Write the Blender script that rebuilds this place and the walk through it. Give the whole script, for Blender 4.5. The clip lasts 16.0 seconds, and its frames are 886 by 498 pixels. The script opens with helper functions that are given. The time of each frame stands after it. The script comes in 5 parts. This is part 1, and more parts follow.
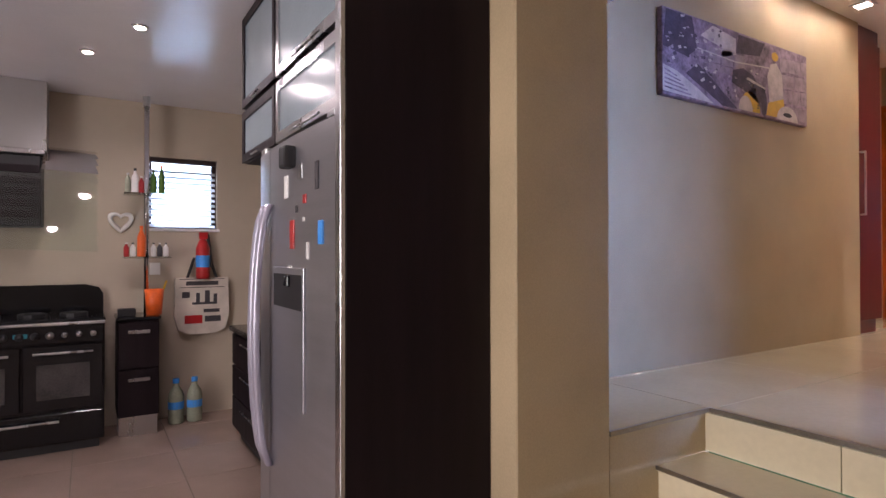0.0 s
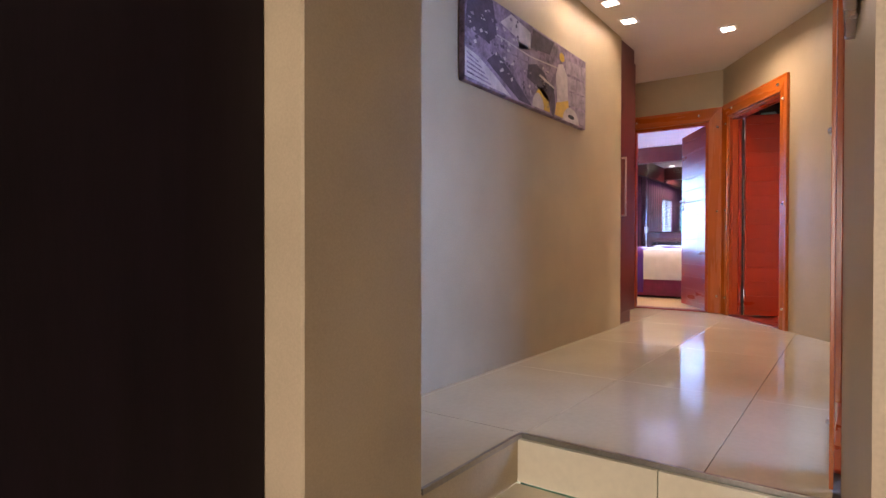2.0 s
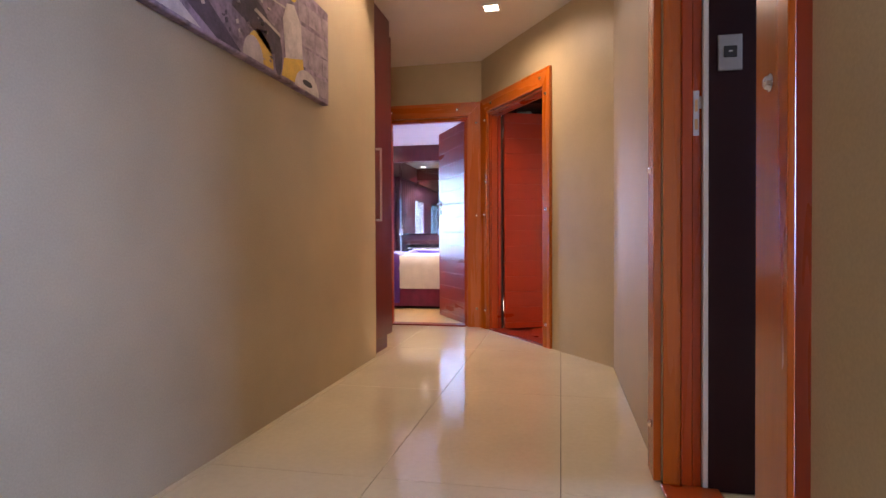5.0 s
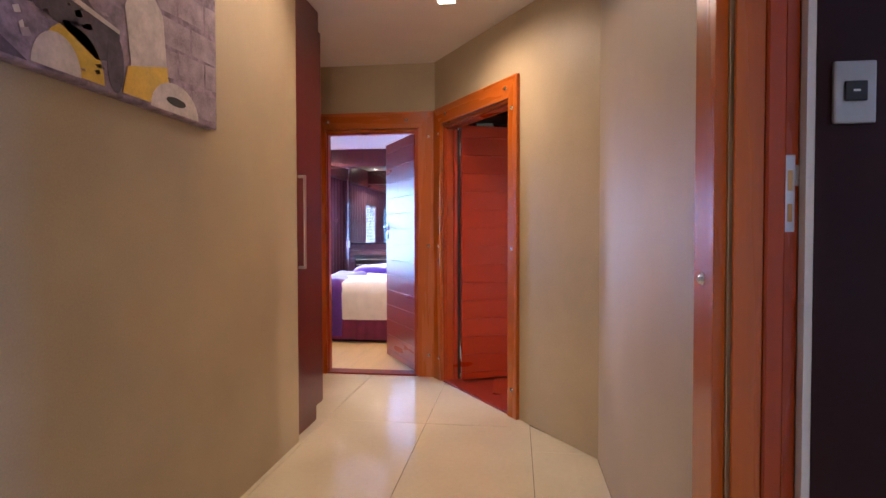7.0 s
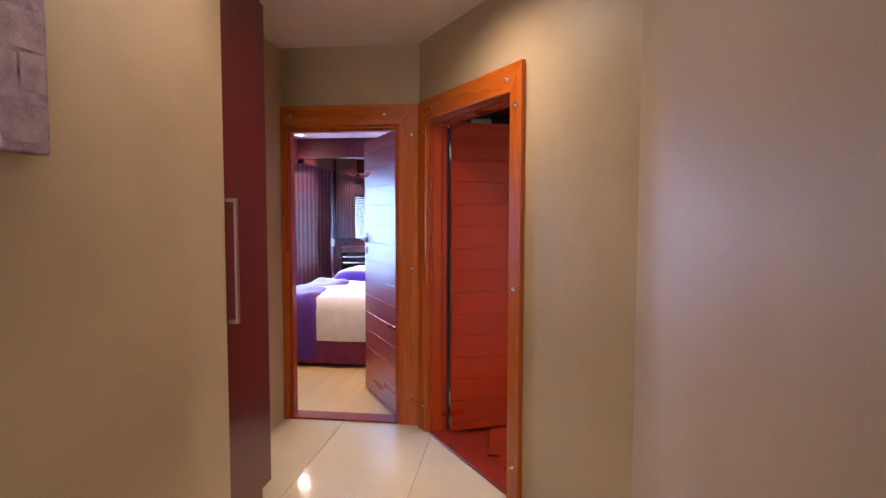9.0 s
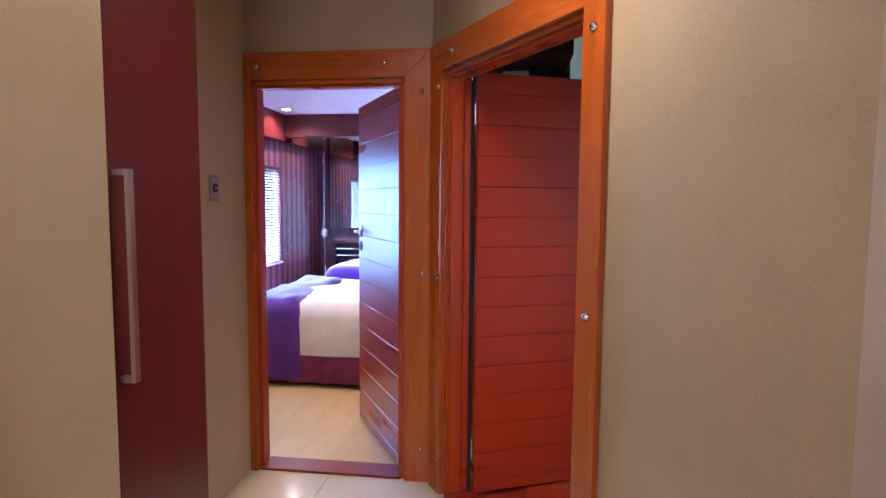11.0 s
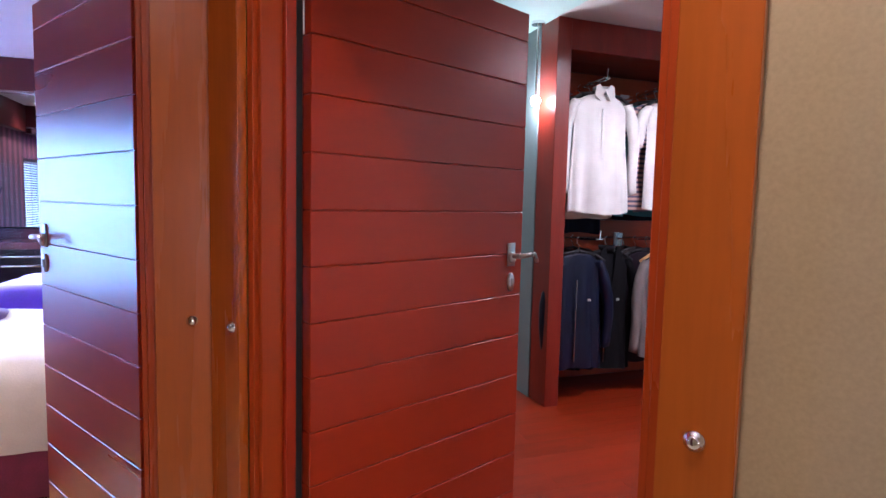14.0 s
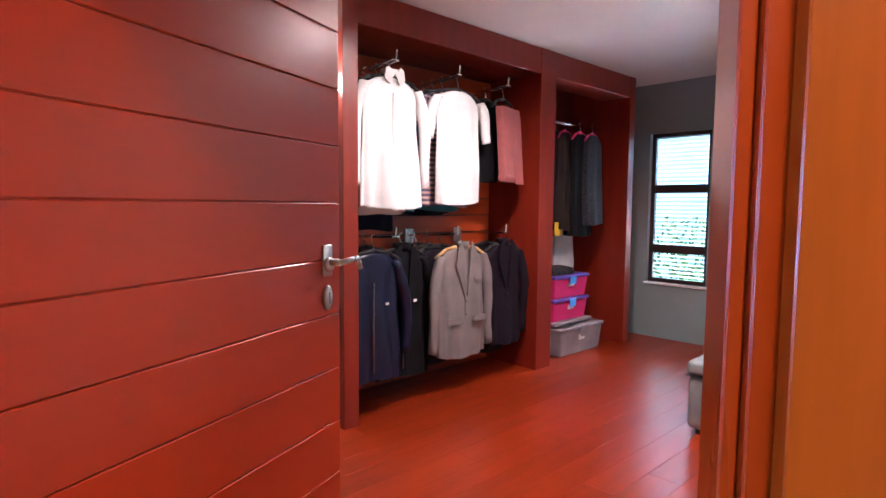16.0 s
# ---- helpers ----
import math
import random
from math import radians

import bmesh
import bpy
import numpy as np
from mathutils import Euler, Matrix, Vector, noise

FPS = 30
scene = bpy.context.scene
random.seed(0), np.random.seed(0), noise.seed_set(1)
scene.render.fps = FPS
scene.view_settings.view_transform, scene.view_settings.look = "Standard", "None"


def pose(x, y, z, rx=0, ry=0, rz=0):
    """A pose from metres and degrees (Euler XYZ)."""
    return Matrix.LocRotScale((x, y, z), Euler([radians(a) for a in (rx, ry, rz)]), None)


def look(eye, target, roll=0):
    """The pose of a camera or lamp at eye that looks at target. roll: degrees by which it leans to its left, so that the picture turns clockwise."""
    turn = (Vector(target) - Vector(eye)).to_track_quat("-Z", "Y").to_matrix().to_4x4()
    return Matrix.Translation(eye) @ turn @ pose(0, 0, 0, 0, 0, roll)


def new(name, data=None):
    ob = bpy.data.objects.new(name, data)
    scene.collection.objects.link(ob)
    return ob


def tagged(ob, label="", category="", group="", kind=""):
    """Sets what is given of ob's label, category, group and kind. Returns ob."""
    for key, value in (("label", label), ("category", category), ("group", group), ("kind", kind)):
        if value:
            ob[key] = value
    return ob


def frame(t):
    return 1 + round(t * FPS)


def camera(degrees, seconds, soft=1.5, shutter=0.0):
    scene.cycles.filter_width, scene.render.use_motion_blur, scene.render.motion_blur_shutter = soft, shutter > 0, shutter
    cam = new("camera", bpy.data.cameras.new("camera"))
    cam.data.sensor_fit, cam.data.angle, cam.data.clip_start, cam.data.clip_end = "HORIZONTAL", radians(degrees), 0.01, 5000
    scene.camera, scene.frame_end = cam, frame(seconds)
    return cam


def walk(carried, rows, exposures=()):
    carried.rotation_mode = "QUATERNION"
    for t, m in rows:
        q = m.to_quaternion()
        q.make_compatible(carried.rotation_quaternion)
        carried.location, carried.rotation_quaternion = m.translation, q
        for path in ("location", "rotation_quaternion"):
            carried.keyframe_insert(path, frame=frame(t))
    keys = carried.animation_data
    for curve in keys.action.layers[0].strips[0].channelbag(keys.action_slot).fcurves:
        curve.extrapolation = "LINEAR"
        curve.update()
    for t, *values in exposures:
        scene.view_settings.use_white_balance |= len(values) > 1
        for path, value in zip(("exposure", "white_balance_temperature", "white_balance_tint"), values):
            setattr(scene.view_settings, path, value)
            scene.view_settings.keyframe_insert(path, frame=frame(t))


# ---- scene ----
cam = camera(76.0, 16.0)
PATH = [
    (0, (-0.014, 0.318, 0.668), (1.047, 2.013, 0.686), -0.1),
    (0.5, (0.029, 0.442, 0.69), (1.247, 2.029, 0.694), 0.1),
    (1, (0.094, 0.572, 0.7), (1.473, 2.021, 0.692), 0.1),
    (1.5, (0.2, 0.655, 0.713), (1.69, 1.989, 0.697), 0.2),
    (2, (0.321, 0.754, 0.732), (1.939, 1.929, 0.713), 0.1),
    (2.5, (0.453, 0.841, 0.736), (2.18, 1.849, 0.712), -0.0),
    (3, (0.623, 0.927, 0.737), (2.433, 1.777, 0.706), 0.2),
    (3.5, (0.763, 1.034, 0.74), (2.648, 1.702, 0.707), -0.0),
    (4, (1.0, 1.102, 0.781), (2.93, 1.622, 0.73), 0.1),
    (4.2, (1.082, 1.105, 0.782), (3.019, 1.599, 0.741), 0.0),
    (6.3, (2.047, 1.217, 1.041), (4.026, 1.505, 0.988), -0.1),
    (7, (2.291, 1.223, 1.178), (4.273, 1.48, 1.124), -0.1),
    (8, (2.662, 1.244, 1.312), (4.646, 1.482, 1.229), -0.0),
    (8.5, (2.893, 1.247, 1.381), (4.876, 1.491, 1.259), 0.05),
    (9, (3.126, 1.249, 1.447), (5.106, 1.5, 1.323), 0.1),
    (11.5, (4.33, 1.592, 1.435), (6.308, 1.816, 1.245), 0.6),
    (12, (4.532, 1.704, 1.436), (6.522, 1.78, 1.25), 0.8),
    (12.5, (4.709, 1.779, 1.419), (6.698, 1.68, 1.236), 1.1),
    (13, (4.933, 1.799, 1.398), (6.908, 1.534, 1.227), 1.4),
    (13.5, (5.109, 1.805, 1.391), (7.053, 1.37, 1.218), 1.3),
    (14, (5.335, 1.829, 1.392), (7.207, 1.145, 1.228), 1.3),
    (14.5, (5.48, 1.842, 1.382), (7.258, 0.94, 1.218), 1.2),
    (15, (5.652, 1.799, 1.359), (7.333, 0.725, 1.209), 0.6),
    (15.5, (5.762, 1.755, 1.359), (7.33, 0.522, 1.207), 0.7),
    (16, (5.841, 1.713, 1.36), (7.288, 0.341, 1.207), 0.5),
]
STOPS = ((0.0, 0.76, 5900), (2.0, 0.78, 6350), (4.0, 0.64, 7000), (7.0, 0.64, 6350), (9.0, 0.44, 6200), (11.5, 0.52, 5250), (12.5, 0.50, 5200), (13.5, 0.28, 5300), (14.0, 0.36, 5450), (15.0, 0.72, 6200), (16.0, 0.90, 6300))
walk(cam, [(t, look(eye, target, roll)) for t, eye, target, roll in PATH], [(t, s, k, 25) for t, s, k in STOPS])

# ---- world, sun and large lights ----
world = bpy.data.worlds.new("world")
scene.world = world
world.use_nodes = True
_sky = world.node_tree.nodes.new("ShaderNodeTexSky")
_sky.sky_type, _sky.sun_disc = "NISHITA", False
_sky.sun_elevation, _sky.sun_rotation = radians(42), radians(150)
world.node_tree.links.new(_sky.outputs[0], world.node_tree.nodes["Background"].inputs[0])
world.node_tree.nodes["Background"].inputs[1].default_value = 0.1
sun = new("sun", bpy.data.lights.new("sun", "SUN"))
sun.data.energy, sun.data.angle, sun.data.color = 2.0, radians(0.5), (1, 0.95, 0.86)
sun.matrix_basis = look((-4, -20, 18), (0, 0, 0))


def area(eye, target, w, h, watts, color):
    ob = new("window_and_fill_light", bpy.data.lights.new("window_and_fill_light", "AREA"))
    ob.data.shape, ob.data.size, ob.data.size_y = "RECTANGLE", w, h
    ob.data.energy, ob.data.color = watts, color
    ob.matrix_basis = look(eye, target)


def spot(x, y, z, watts, color=(1, 0.76, 0.5), deg=115, blend=0.6):
    ob = new("lamp_light", bpy.data.lights.new("lamp_light", "SPOT"))
    ob.data.energy, ob.data.color, ob.data.spot_size = watts, color, radians(deg)
    ob.data.spot_blend, ob.data.shadow_soft_size = blend, 0.04
    ob.matrix_basis = pose(x, y, z)


DAY = (0.62, 0.76, 1.0)
area((10.965, 4.83, 1.3), (10.965, 2.6, 1.1), 1.0, 1.3, 520, (0.55, 0.64, 1.0))
area((9.0, 4.83, 1.3), (9.0, 2.6, 1.1), 1.5, 1.3, 130, (0.22, 0.5, 1.0))      # second bedroom window
area((8.39, -4.75, 2.9), (8.2, -3.4, 0.9), 1.6, 0.9, 260, DAY)                   # sky over the dressing room window
area((8.39, -4.75, -0.25), (8.1, -2.6, 2.5), 1.6, 0.9, 1700, (0.8, 0.9, 1.0))      # added lamp, unseen below its sill, lifts the ceiling like garden bounce
area((4.15, -3.35, 1.35), (3.6, 1.0, 1.0), 2.3, 1.5, 215, (0.34, 0.52, 1.0))                     # side room window
area((-3.35, 0.9, 0.9), (0.6, 1.8, 1.2), 2.4, 1.8, 94, (1.0, 0.90, 0.76))         # added unseen window behind, brightens the pier and kitchen ceiling
area((0.68, 6.05, 2.3), (0.6, 5.0, 0.5), 0.8, 0.5, 120, DAY)                    # kitchen window
for _x, _y, _w in ((5.66, 1.64, 50), (5.0, 2.27, 7), (4.57, 2.27, 8), (4.1, 2.27, 7)):
    spot(_x, _y, 2.555, _w, (1, 0.80, 0.58), 168, 1.0)
for _x, _y in ((0.226, 3.85), (-0.02, 4.45), (-0.3, 3.0)):
    spot(_x, _y, 1.915, 20, (1, 0.86, 0.76), 165)
spot(10.95, 4.3, 2.555, 60, (1, 0.82, 0.66), 150)
spot(8.27, 2.75, 2.555, 110, (1, 0.76, 0.5), 120)
spot(11.95, 4.25, 2.555, 40, (1, 0.82, 0.66))
spot(6.4, -1.8, 2.61, 85, (1, 0.90, 0.82), 165)
# added lamp with no known source, brightens the hanging clothes
spot(7.55, -0.75, 2.61, 140, (1, 0.90, 0.82), 165)
spot(10.2, 0.5, 2.61, 130, (0.95, 1.0, 0.92), 170, 1.0)
# light of the added globe, also brightens the passage ceiling
pendant = new("lamp_light", bpy.data.lights.new("lamp_light", "POINT"))
pendant.data.energy, pendant.data.color, pendant.data.shadow_soft_size = 11, (0.93, 1.0, 0.92), 0.035
pendant.matrix_basis = pose(8.80, -0.08, 2.09)


# ---- materials ----
def mat(name, base, rough=0.5, metal=0.0, var=0.12, scale=6.0, fine=90.0, bump=0.05, stretch=(1, 1, 1), coat=0.0, rnd=0.0, spec=0.5, dark=None, sheen=0.0):
    """A surface with cloudy variation, fine grain, relief and, for pieces, a shade of their own."""
    m = bpy.data.materials.new(name)
    m.use_nodes = True
    n, l = m.node_tree.nodes, m.node_tree.links
    b = n["Principled BSDF"]
    tc, mp = n.new("ShaderNodeTexCoord"), n.new("ShaderNodeMapping")
    mp.inputs["Scale"].default_value = stretch
    l.new(tc.outputs["Object"], mp.inputs[0])
    big, small = n.new("ShaderNodeTexNoise"), n.new("ShaderNodeTexNoise")
    big.inputs["Scale"].default_value, big.inputs["Detail"].default_value = scale, 5
    small.inputs["Scale"].default_value, small.inputs["Detail"].default_value = fine, 3
    l.new(mp.outputs[0], big.inputs[0]), l.new(mp.outputs[0], small.inputs[0])
    add = n.new("ShaderNodeMath")
    add.operation, add.inputs[1].default_value = "MULTIPLY_ADD", 0.45
    l.new(small.outputs[0], add.inputs[0]), l.new(big.outputs[0], add.inputs[2])
    last = add.outputs[0]
    if rnd:
        oi, ra = n.new("ShaderNodeObjectInfo"), n.new("ShaderNodeMath")
        ra.operation, ra.inputs[1].default_value = "MULTIPLY_ADD", rnd
        l.new(oi.outputs["Random"], ra.inputs[0]), l.new(last, ra.inputs[2])
        last = ra.outputs[0]
    r = n.new("ShaderNodeValToRGB")
    lo = dark or tuple(c * (1 - 2.2 * var) for c in base)
    hi = tuple(min(1, c * (1 + 1.6 * var)) for c in base)
    r.color_ramp.elements[0].position, r.color_ramp.elements[0].color = 0.42, (*lo, 1)
    r.color_ramp.elements[1].position, r.color_ramp.elements[1].color = 1.0 + rnd, (*hi, 1)
    l.new(last, r.inputs[0]), l.new(r.outputs[0], b.inputs["Base Color"])
    rr = n.new("ShaderNodeMapRange")
    rr.inputs["To Min"].default_value, rr.inputs["To Max"].default_value = max(0.02, rough * 0.8), min(1, rough * 1.2)
    l.new(big.outputs[0], rr.inputs[0]), l.new(rr.outputs[0], b.inputs["Roughness"])
    b.inputs["Metallic"].default_value, b.inputs["Coat Weight"].default_value = metal, coat
    b.inputs["Coat Roughness"].default_value, b.inputs["Specular IOR Level"].default_value = 0.12, spec
    b.inputs["Sheen Weight"].default_value = sheen
    if bump:
        bu = n.new("ShaderNodeBump")
        bu.inputs["Strength"].default_value, bu.inputs["Distance"].default_value = bump, 0.01
        l.new(add.outputs[0], bu.inputs["Height"]), l.new(bu.outputs[0], b.inputs["Normal"])
    return m


def glow(name, color, power):
    m = bpy.data.materials.new(name)
    m.use_nodes = True
    b = m.node_tree.nodes["Principled BSDF"]
    b.inputs["Base Color"].default_value = (*color, 1)
    b.inputs["Emission Color"].default_value, b.inputs["Emission Strength"].default_value = (*color, 1), power
    return m


def glassy(name, tint=(0.95, 1, 0.98), rough=0.02):
    m = bpy.data.materials.new(name)
    m.use_nodes = True
    n, l = m.node_tree.nodes, m.node_tree.links
    mix, tr, gl, fr = n.new("ShaderNodeMixShader"), n.new("ShaderNodeBsdfTransparent"), n.new("ShaderNodeBsdfGlossy"), n.new("ShaderNodeFresnel")
    tr.inputs[0].default_value, gl.inputs["Roughness"].default_value = (*tint, 1), rough
    fr.inputs[0].default_value = 1.5
    l.new(fr.outputs[0], mix.inputs[0]), l.new(tr.outputs[0], mix.inputs[1]), l.new(gl.outputs[0], mix.inputs[2])
    l.new(mix.outputs[0], n["Material Output"].inputs[0])
    return m


def stripes(name, a, b_, scale, axis="X", rough=0.6):
    m = mat(name, a, rough)
    n, l = m.node_tree.nodes, m.node_tree.links
    w, tc, mx = n.new("ShaderNodeTexWave"), n.new("ShaderNodeTexCoord"), n.new("ShaderNodeMix")
    w.bands_direction, w.inputs["Scale"].default_value, w.inputs["Distortion"].default_value = axis, scale, 0.3
    mx.data_type = "RGBA"
    l.new(tc.outputs["Object"], w.inputs[0]), l.new(w.outputs["Fac"], mx.inputs["Factor"])
    mx.inputs["B"].default_value = (*b_, 1)
    l.new(n["Color Ramp"].outputs[0], mx.inputs["A"]), l.new(mx.outputs["Result"], n["Principled BSDF"].inputs["Base Color"])
    return m


M = {}
M["wall"] = mat("khaki_plaster", (0.47, 0.37, 0.225), 0.5, var=0.09, scale=1.6, fine=160, bump=0.06)
M["kitchen_wall"] = mat("beige_plaster", (0.47, 0.40, 0.31), 0.6, var=0.06, scale=2, fine=150, bump=0.08)
M["ceiling"] = mat("white_ceiling_paint", (0.74, 0.70, 0.66), 0.55, var=0.03, scale=2, fine=120, bump=0.03)
M["gloss_ceiling"] = mat("satin_ceiling_paint", (0.80, 0.80, 0.86), 0.20, var=0.03, scale=2, fine=120, bump=0.02)
M["tile"] = mat("polished_cream_porcelain", (0.72, 0.645, 0.45), 0.07, var=0.04, scale=2.5, fine=40, bump=0.004, rnd=0.06, coat=0.3)
M["grout"] = mat("dark_grout", (0.16, 0.13, 0.10), 0.9)
M["kitchen_tile"] = mat("beige_floor_tile", (0.33, 0.245, 0.20), 0.10, var=0.06, scale=3, bump=0.006, rnd=0.06)
M["trim"] = mat("stair_edge_metal", (0.33, 0.30, 0.26), 0.3, 0.9, bump=0.02)
M["frame_wood"] = mat("orange_varnished_wood", (0.45, 0.10, 0.007), 0.27, var=0.08, scale=1.6, fine=18, bump=0.0, stretch=(6, 6, 0.4), coat=0.15)
M["frame_wood_h"] = mat("orange_varnished_wood_head", (0.45, 0.10, 0.007), 0.27, var=0.08, scale=1.6, fine=18, bump=0.0, stretch=(0.5, 0.5, 6), coat=0.15)
M["door_wood"] = mat("red_mahogany_varnish", (0.40, 0.030, 0.0025), 0.30, var=0.05, scale=1.1, fine=14, bump=0.0, stretch=(0.6, 0.6, 3.5), rnd=0.05, coat=0.28)
M["door_wood"].node_tree.nodes["Principled BSDF"].inputs["Coat Roughness"].default_value = 0.2
M["jamb_wood"] = mat("red_orange_varnished_jamb", (0.42, 0.055, 0.004), 0.28, var=0.07, scale=1.2, fine=14, bump=0.0, stretch=(5, 5, 0.4))
M["closet_wood"] = mat("dark_cherry_board", (0.24, 0.020, 0.008), 0.36, var=0.12, scale=2, fine=24, bump=0.006, stretch=(6, 6, 0.6), coat=0.2)
M["slat"] = mat("orange_cherry_slat", (0.36, 0.045, 0.008), 0.36, var=0.14, scale=3, fine=30, bump=0.03, stretch=(5, 0.6, 5), coat=0.2, rnd=0.1)
M["plank"] = mat("red_jatoba_plank", (0.24, 0.022, 0.0035), 0.30, var=0.16, scale=2, fine=22, bump=0.004, stretch=(7, 0.6, 7), rnd=0.25)
M["laminate"] = mat("pale_oak_laminate", (0.66, 0.46, 0.20), 0.34, var=0.07, scale=3, fine=28, bump=0.006, stretch=(0.6, 8, 8), rnd=0.25)
M["wardrobe"] = mat("burgundy_lacquer", (0.10, 0.013, 0.014), 0.33, var=0.1, scale=4, fine=60, bump=0.015, stretch=(4, 4, 0.5), coat=0.2)
M["wenge"] = mat("dark_wenge_veneer", (0.011, 0.006, 0.008), 0.5, spec=0.2, var=0.2, scale=3, fine=40, bump=0.03, stretch=(6, 6, 0.5))
M["maroon"] = mat("maroon_wall_paint", (0.026, 0.005, 0.006), 0.5, spec=0.2, var=0.08, scale=2, bump=0.05)
M["steel"] = mat("brushed_steel", (0.56, 0.56, 0.57), 0.28, 1.0, var=0.02, scale=2, fine=80, bump=0.003, stretch=(3, 3, 0.6))
M["fridge"] = mat("silver_fridge_steel", (0.42, 0.42, 0.45), 0.34, 0.85, var=0.05, scale=4, fine=90, bump=0.015, stretch=(0.5, 0.5, 6))
M["plate"] = mat("satin_nickel_plate", (0.36, 0.34, 0.33), 0.35, 0.6, var=0.04, bump=0.0)
M["oven_glass"] = mat("smoked_oven_glass", (0.045, 0.043, 0.045), 0.2, var=0.3, scale=5, bump=0.0, coat=0.3)
M["globe"] = glow("globe_glow", (0.95, 1.0, 0.93), 9)
M["chrome"] = mat("chrome", (0.78, 0.78, 0.8), 0.1, 1.0, var=0.03, bump=0.0)
M["black_enamel"] = mat("black_enamel", (0.008, 0.008, 0.010), 0.16, var=0.1, bump=0.0, coat=0.2, spec=0.3)
M["black"] = mat("matt_black", (0.015, 0.015, 0.017), 0.5, bump=0.03)
M["white"] = mat("white_plastic", (0.75, 0.74, 0.72), 0.4, var=0.03, bump=0.01)
M["grey_wall"] = mat("slate_grey_wall_paint", (0.23, 0.27, 0.27), 0.6, var=0.06, scale=2, fine=140, bump=0.06)
M["teal_ceiling"] = mat("pale_teal_ceiling_tone", (0.60, 0.80, 0.74), 0.55, var=0.03, scale=2, fine=120, bump=0.02)
M["grip"] = mat("lavender_grey_plastic_grip", (0.40, 0.38, 0.46), 0.3, 0.35, var=0.04, bump=0.0)
M["teal_wall"] = mat("pale_teal_wall_paint", (0.45, 0.58, 0.55), 0.6, var=0.05, scale=2, fine=140, bump=0.05)
M["stripe"] = stripes("purple_striped_wallpaper", (0.05, 0.012, 0.03), (0.26, 0.08, 0.13), 1.7)
M["white_cloth"] = mat("white_bed_linen", (0.80, 0.76, 0.70), 0.85, var=0.05, scale=7, fine=160, bump=0.22, sheen=0.2)
M["purple_cloth"] = mat("purple_throw", (0.10, 0.018, 0.27), 0.8, var=0.16, scale=9, fine=130, bump=0.3, sheen=0.4)
M["valance"] = mat("maroon_bed_valance", (0.20, 0.02, 0.08), 0.75, var=0.15, scale=9, fine=130, bump=0.2, sheen=0.3)
M["shirt"] = mat("white_cotton_shirt", (0.74, 0.73, 0.72), 0.85, var=0.04, scale=9, fine=170, bump=0.18)
M["check"] = stripes("checked_shirt", (0.05, 0.07, 0.16), (0.62, 0.40, 0.36), 9.0, "Z", 0.85)
M["teal_cloth"] = mat("teal_shirt_cotton", (0.03, 0.20, 0.26), 0.85, bump=0.2)
M["navy_cloth"] = mat("navy_cloth", (0.009, 0.011, 0.026), 0.8, var=0.2, scale=9, bump=0.25, spec=0.12)
M["blue_satin"] = mat("blue_satin_jacket", (0.006, 0.009, 0.03), 0.34, var=0.25, scale=8, bump=0.25, spec=0.4)
M["black_cloth"] = mat("black_cloth", (0.007, 0.007, 0.009), 0.8, var=0.2, scale=9, bump=0.25, spec=0.12)
M["plum_cloth"] = mat("dark_plum_cloth", (0.014, 0.009, 0.015), 0.8, var=0.2, scale=9, bump=0.25, spec=0.12)
M["blazer"] = mat("taupe_grey_suiting", (0.20, 0.165, 0.16), 0.7, var=0.1, scale=8, fine=200, bump=0.2)
M["brown_cloth"] = mat("dark_brown_leather", (0.022, 0.013, 0.010), 0.5, var=0.2, bump=0.2, spec=0.12)
M["rose_cloth"] = mat("dusty_rose_trousers", (0.38, 0.10, 0.10), 0.85, var=0.1, scale=9, bump=0.2)
M["dot_cloth"] = mat("spotted_black_dress", (0.03, 0.03, 0.036), 0.8, var=0.4, scale=70, fine=140, bump=0.15, spec=0.12)
M["pink"] = mat("hot_pink_plastic", (0.75, 0.03, 0.18), 0.4, var=0.06, bump=0.01)
M["violet"] = mat("violet_plastic", (0.12, 0.06, 0.35), 0.4, var=0.06, bump=0.01)
M["frost"] = mat("cloudy_clear_plastic", (0.30, 0.26, 0.28), 0.3, var=0.15, bump=0.02)
M["ottoman"] = mat("grey_upholstery", (0.26, 0.28, 0.29), 0.8, var=0.1, scale=12, fine=200, bump=0.2)
M["pale_wood"] = mat("pale_hanger_wood", (0.62, 0.36, 0.14), 0.45, bump=0.02, stretch=(4, 4, 1))
M["blind"] = mat("white_blind_slat", (0.56, 0.60, 0.64), 0.5, var=0.03, bump=0.0)
M["dark_frame"] = mat("dark_window_frame", (0.03, 0.014, 0.012), 0.4, bump=0.02)
M["glass"] = glassy("clear_glass")
M["green_glass"] = glassy("greenish_glass", (0.94, 0.97, 0.95))
M["frosted"] = mat("frosted_cabinet_glass", (0.25, 0.31, 0.35), 0.2, var=0.05, scale=3, bump=0.02, coat=0.4)
M["mirror"] = mat("mirror_glass", (0.82, 0.82, 0.84), 0.02, 1.0, var=0.0, bump=0.0)
M["lamp"] = glow("lamp_glow", (1, 0.88, 0.70), 14)
M["day"] = glow("daylight_backdrop", (0.78, 0.90, 1.0), 1.9)
M["garden_day"] = glow("garden_daylight", (0.30, 0.72, 1.0), 0.9)
M["red"] = mat("red_paint", (0.42, 0.02, 0.02), 0.3, bump=0.0, coat=0.3)
M["orange"] = mat("orange_plastic", (0.85, 0.14, 0.02), 0.4, bump=0.01)
M["blue"] = mat("blue_print", (0.05, 0.28, 0.75), 0.5, bump=0.0)
M["yellow"] = mat("yellow_paint", (0.70, 0.42, 0.02), 0.5, var=0.12, scale=9, bump=0.02)
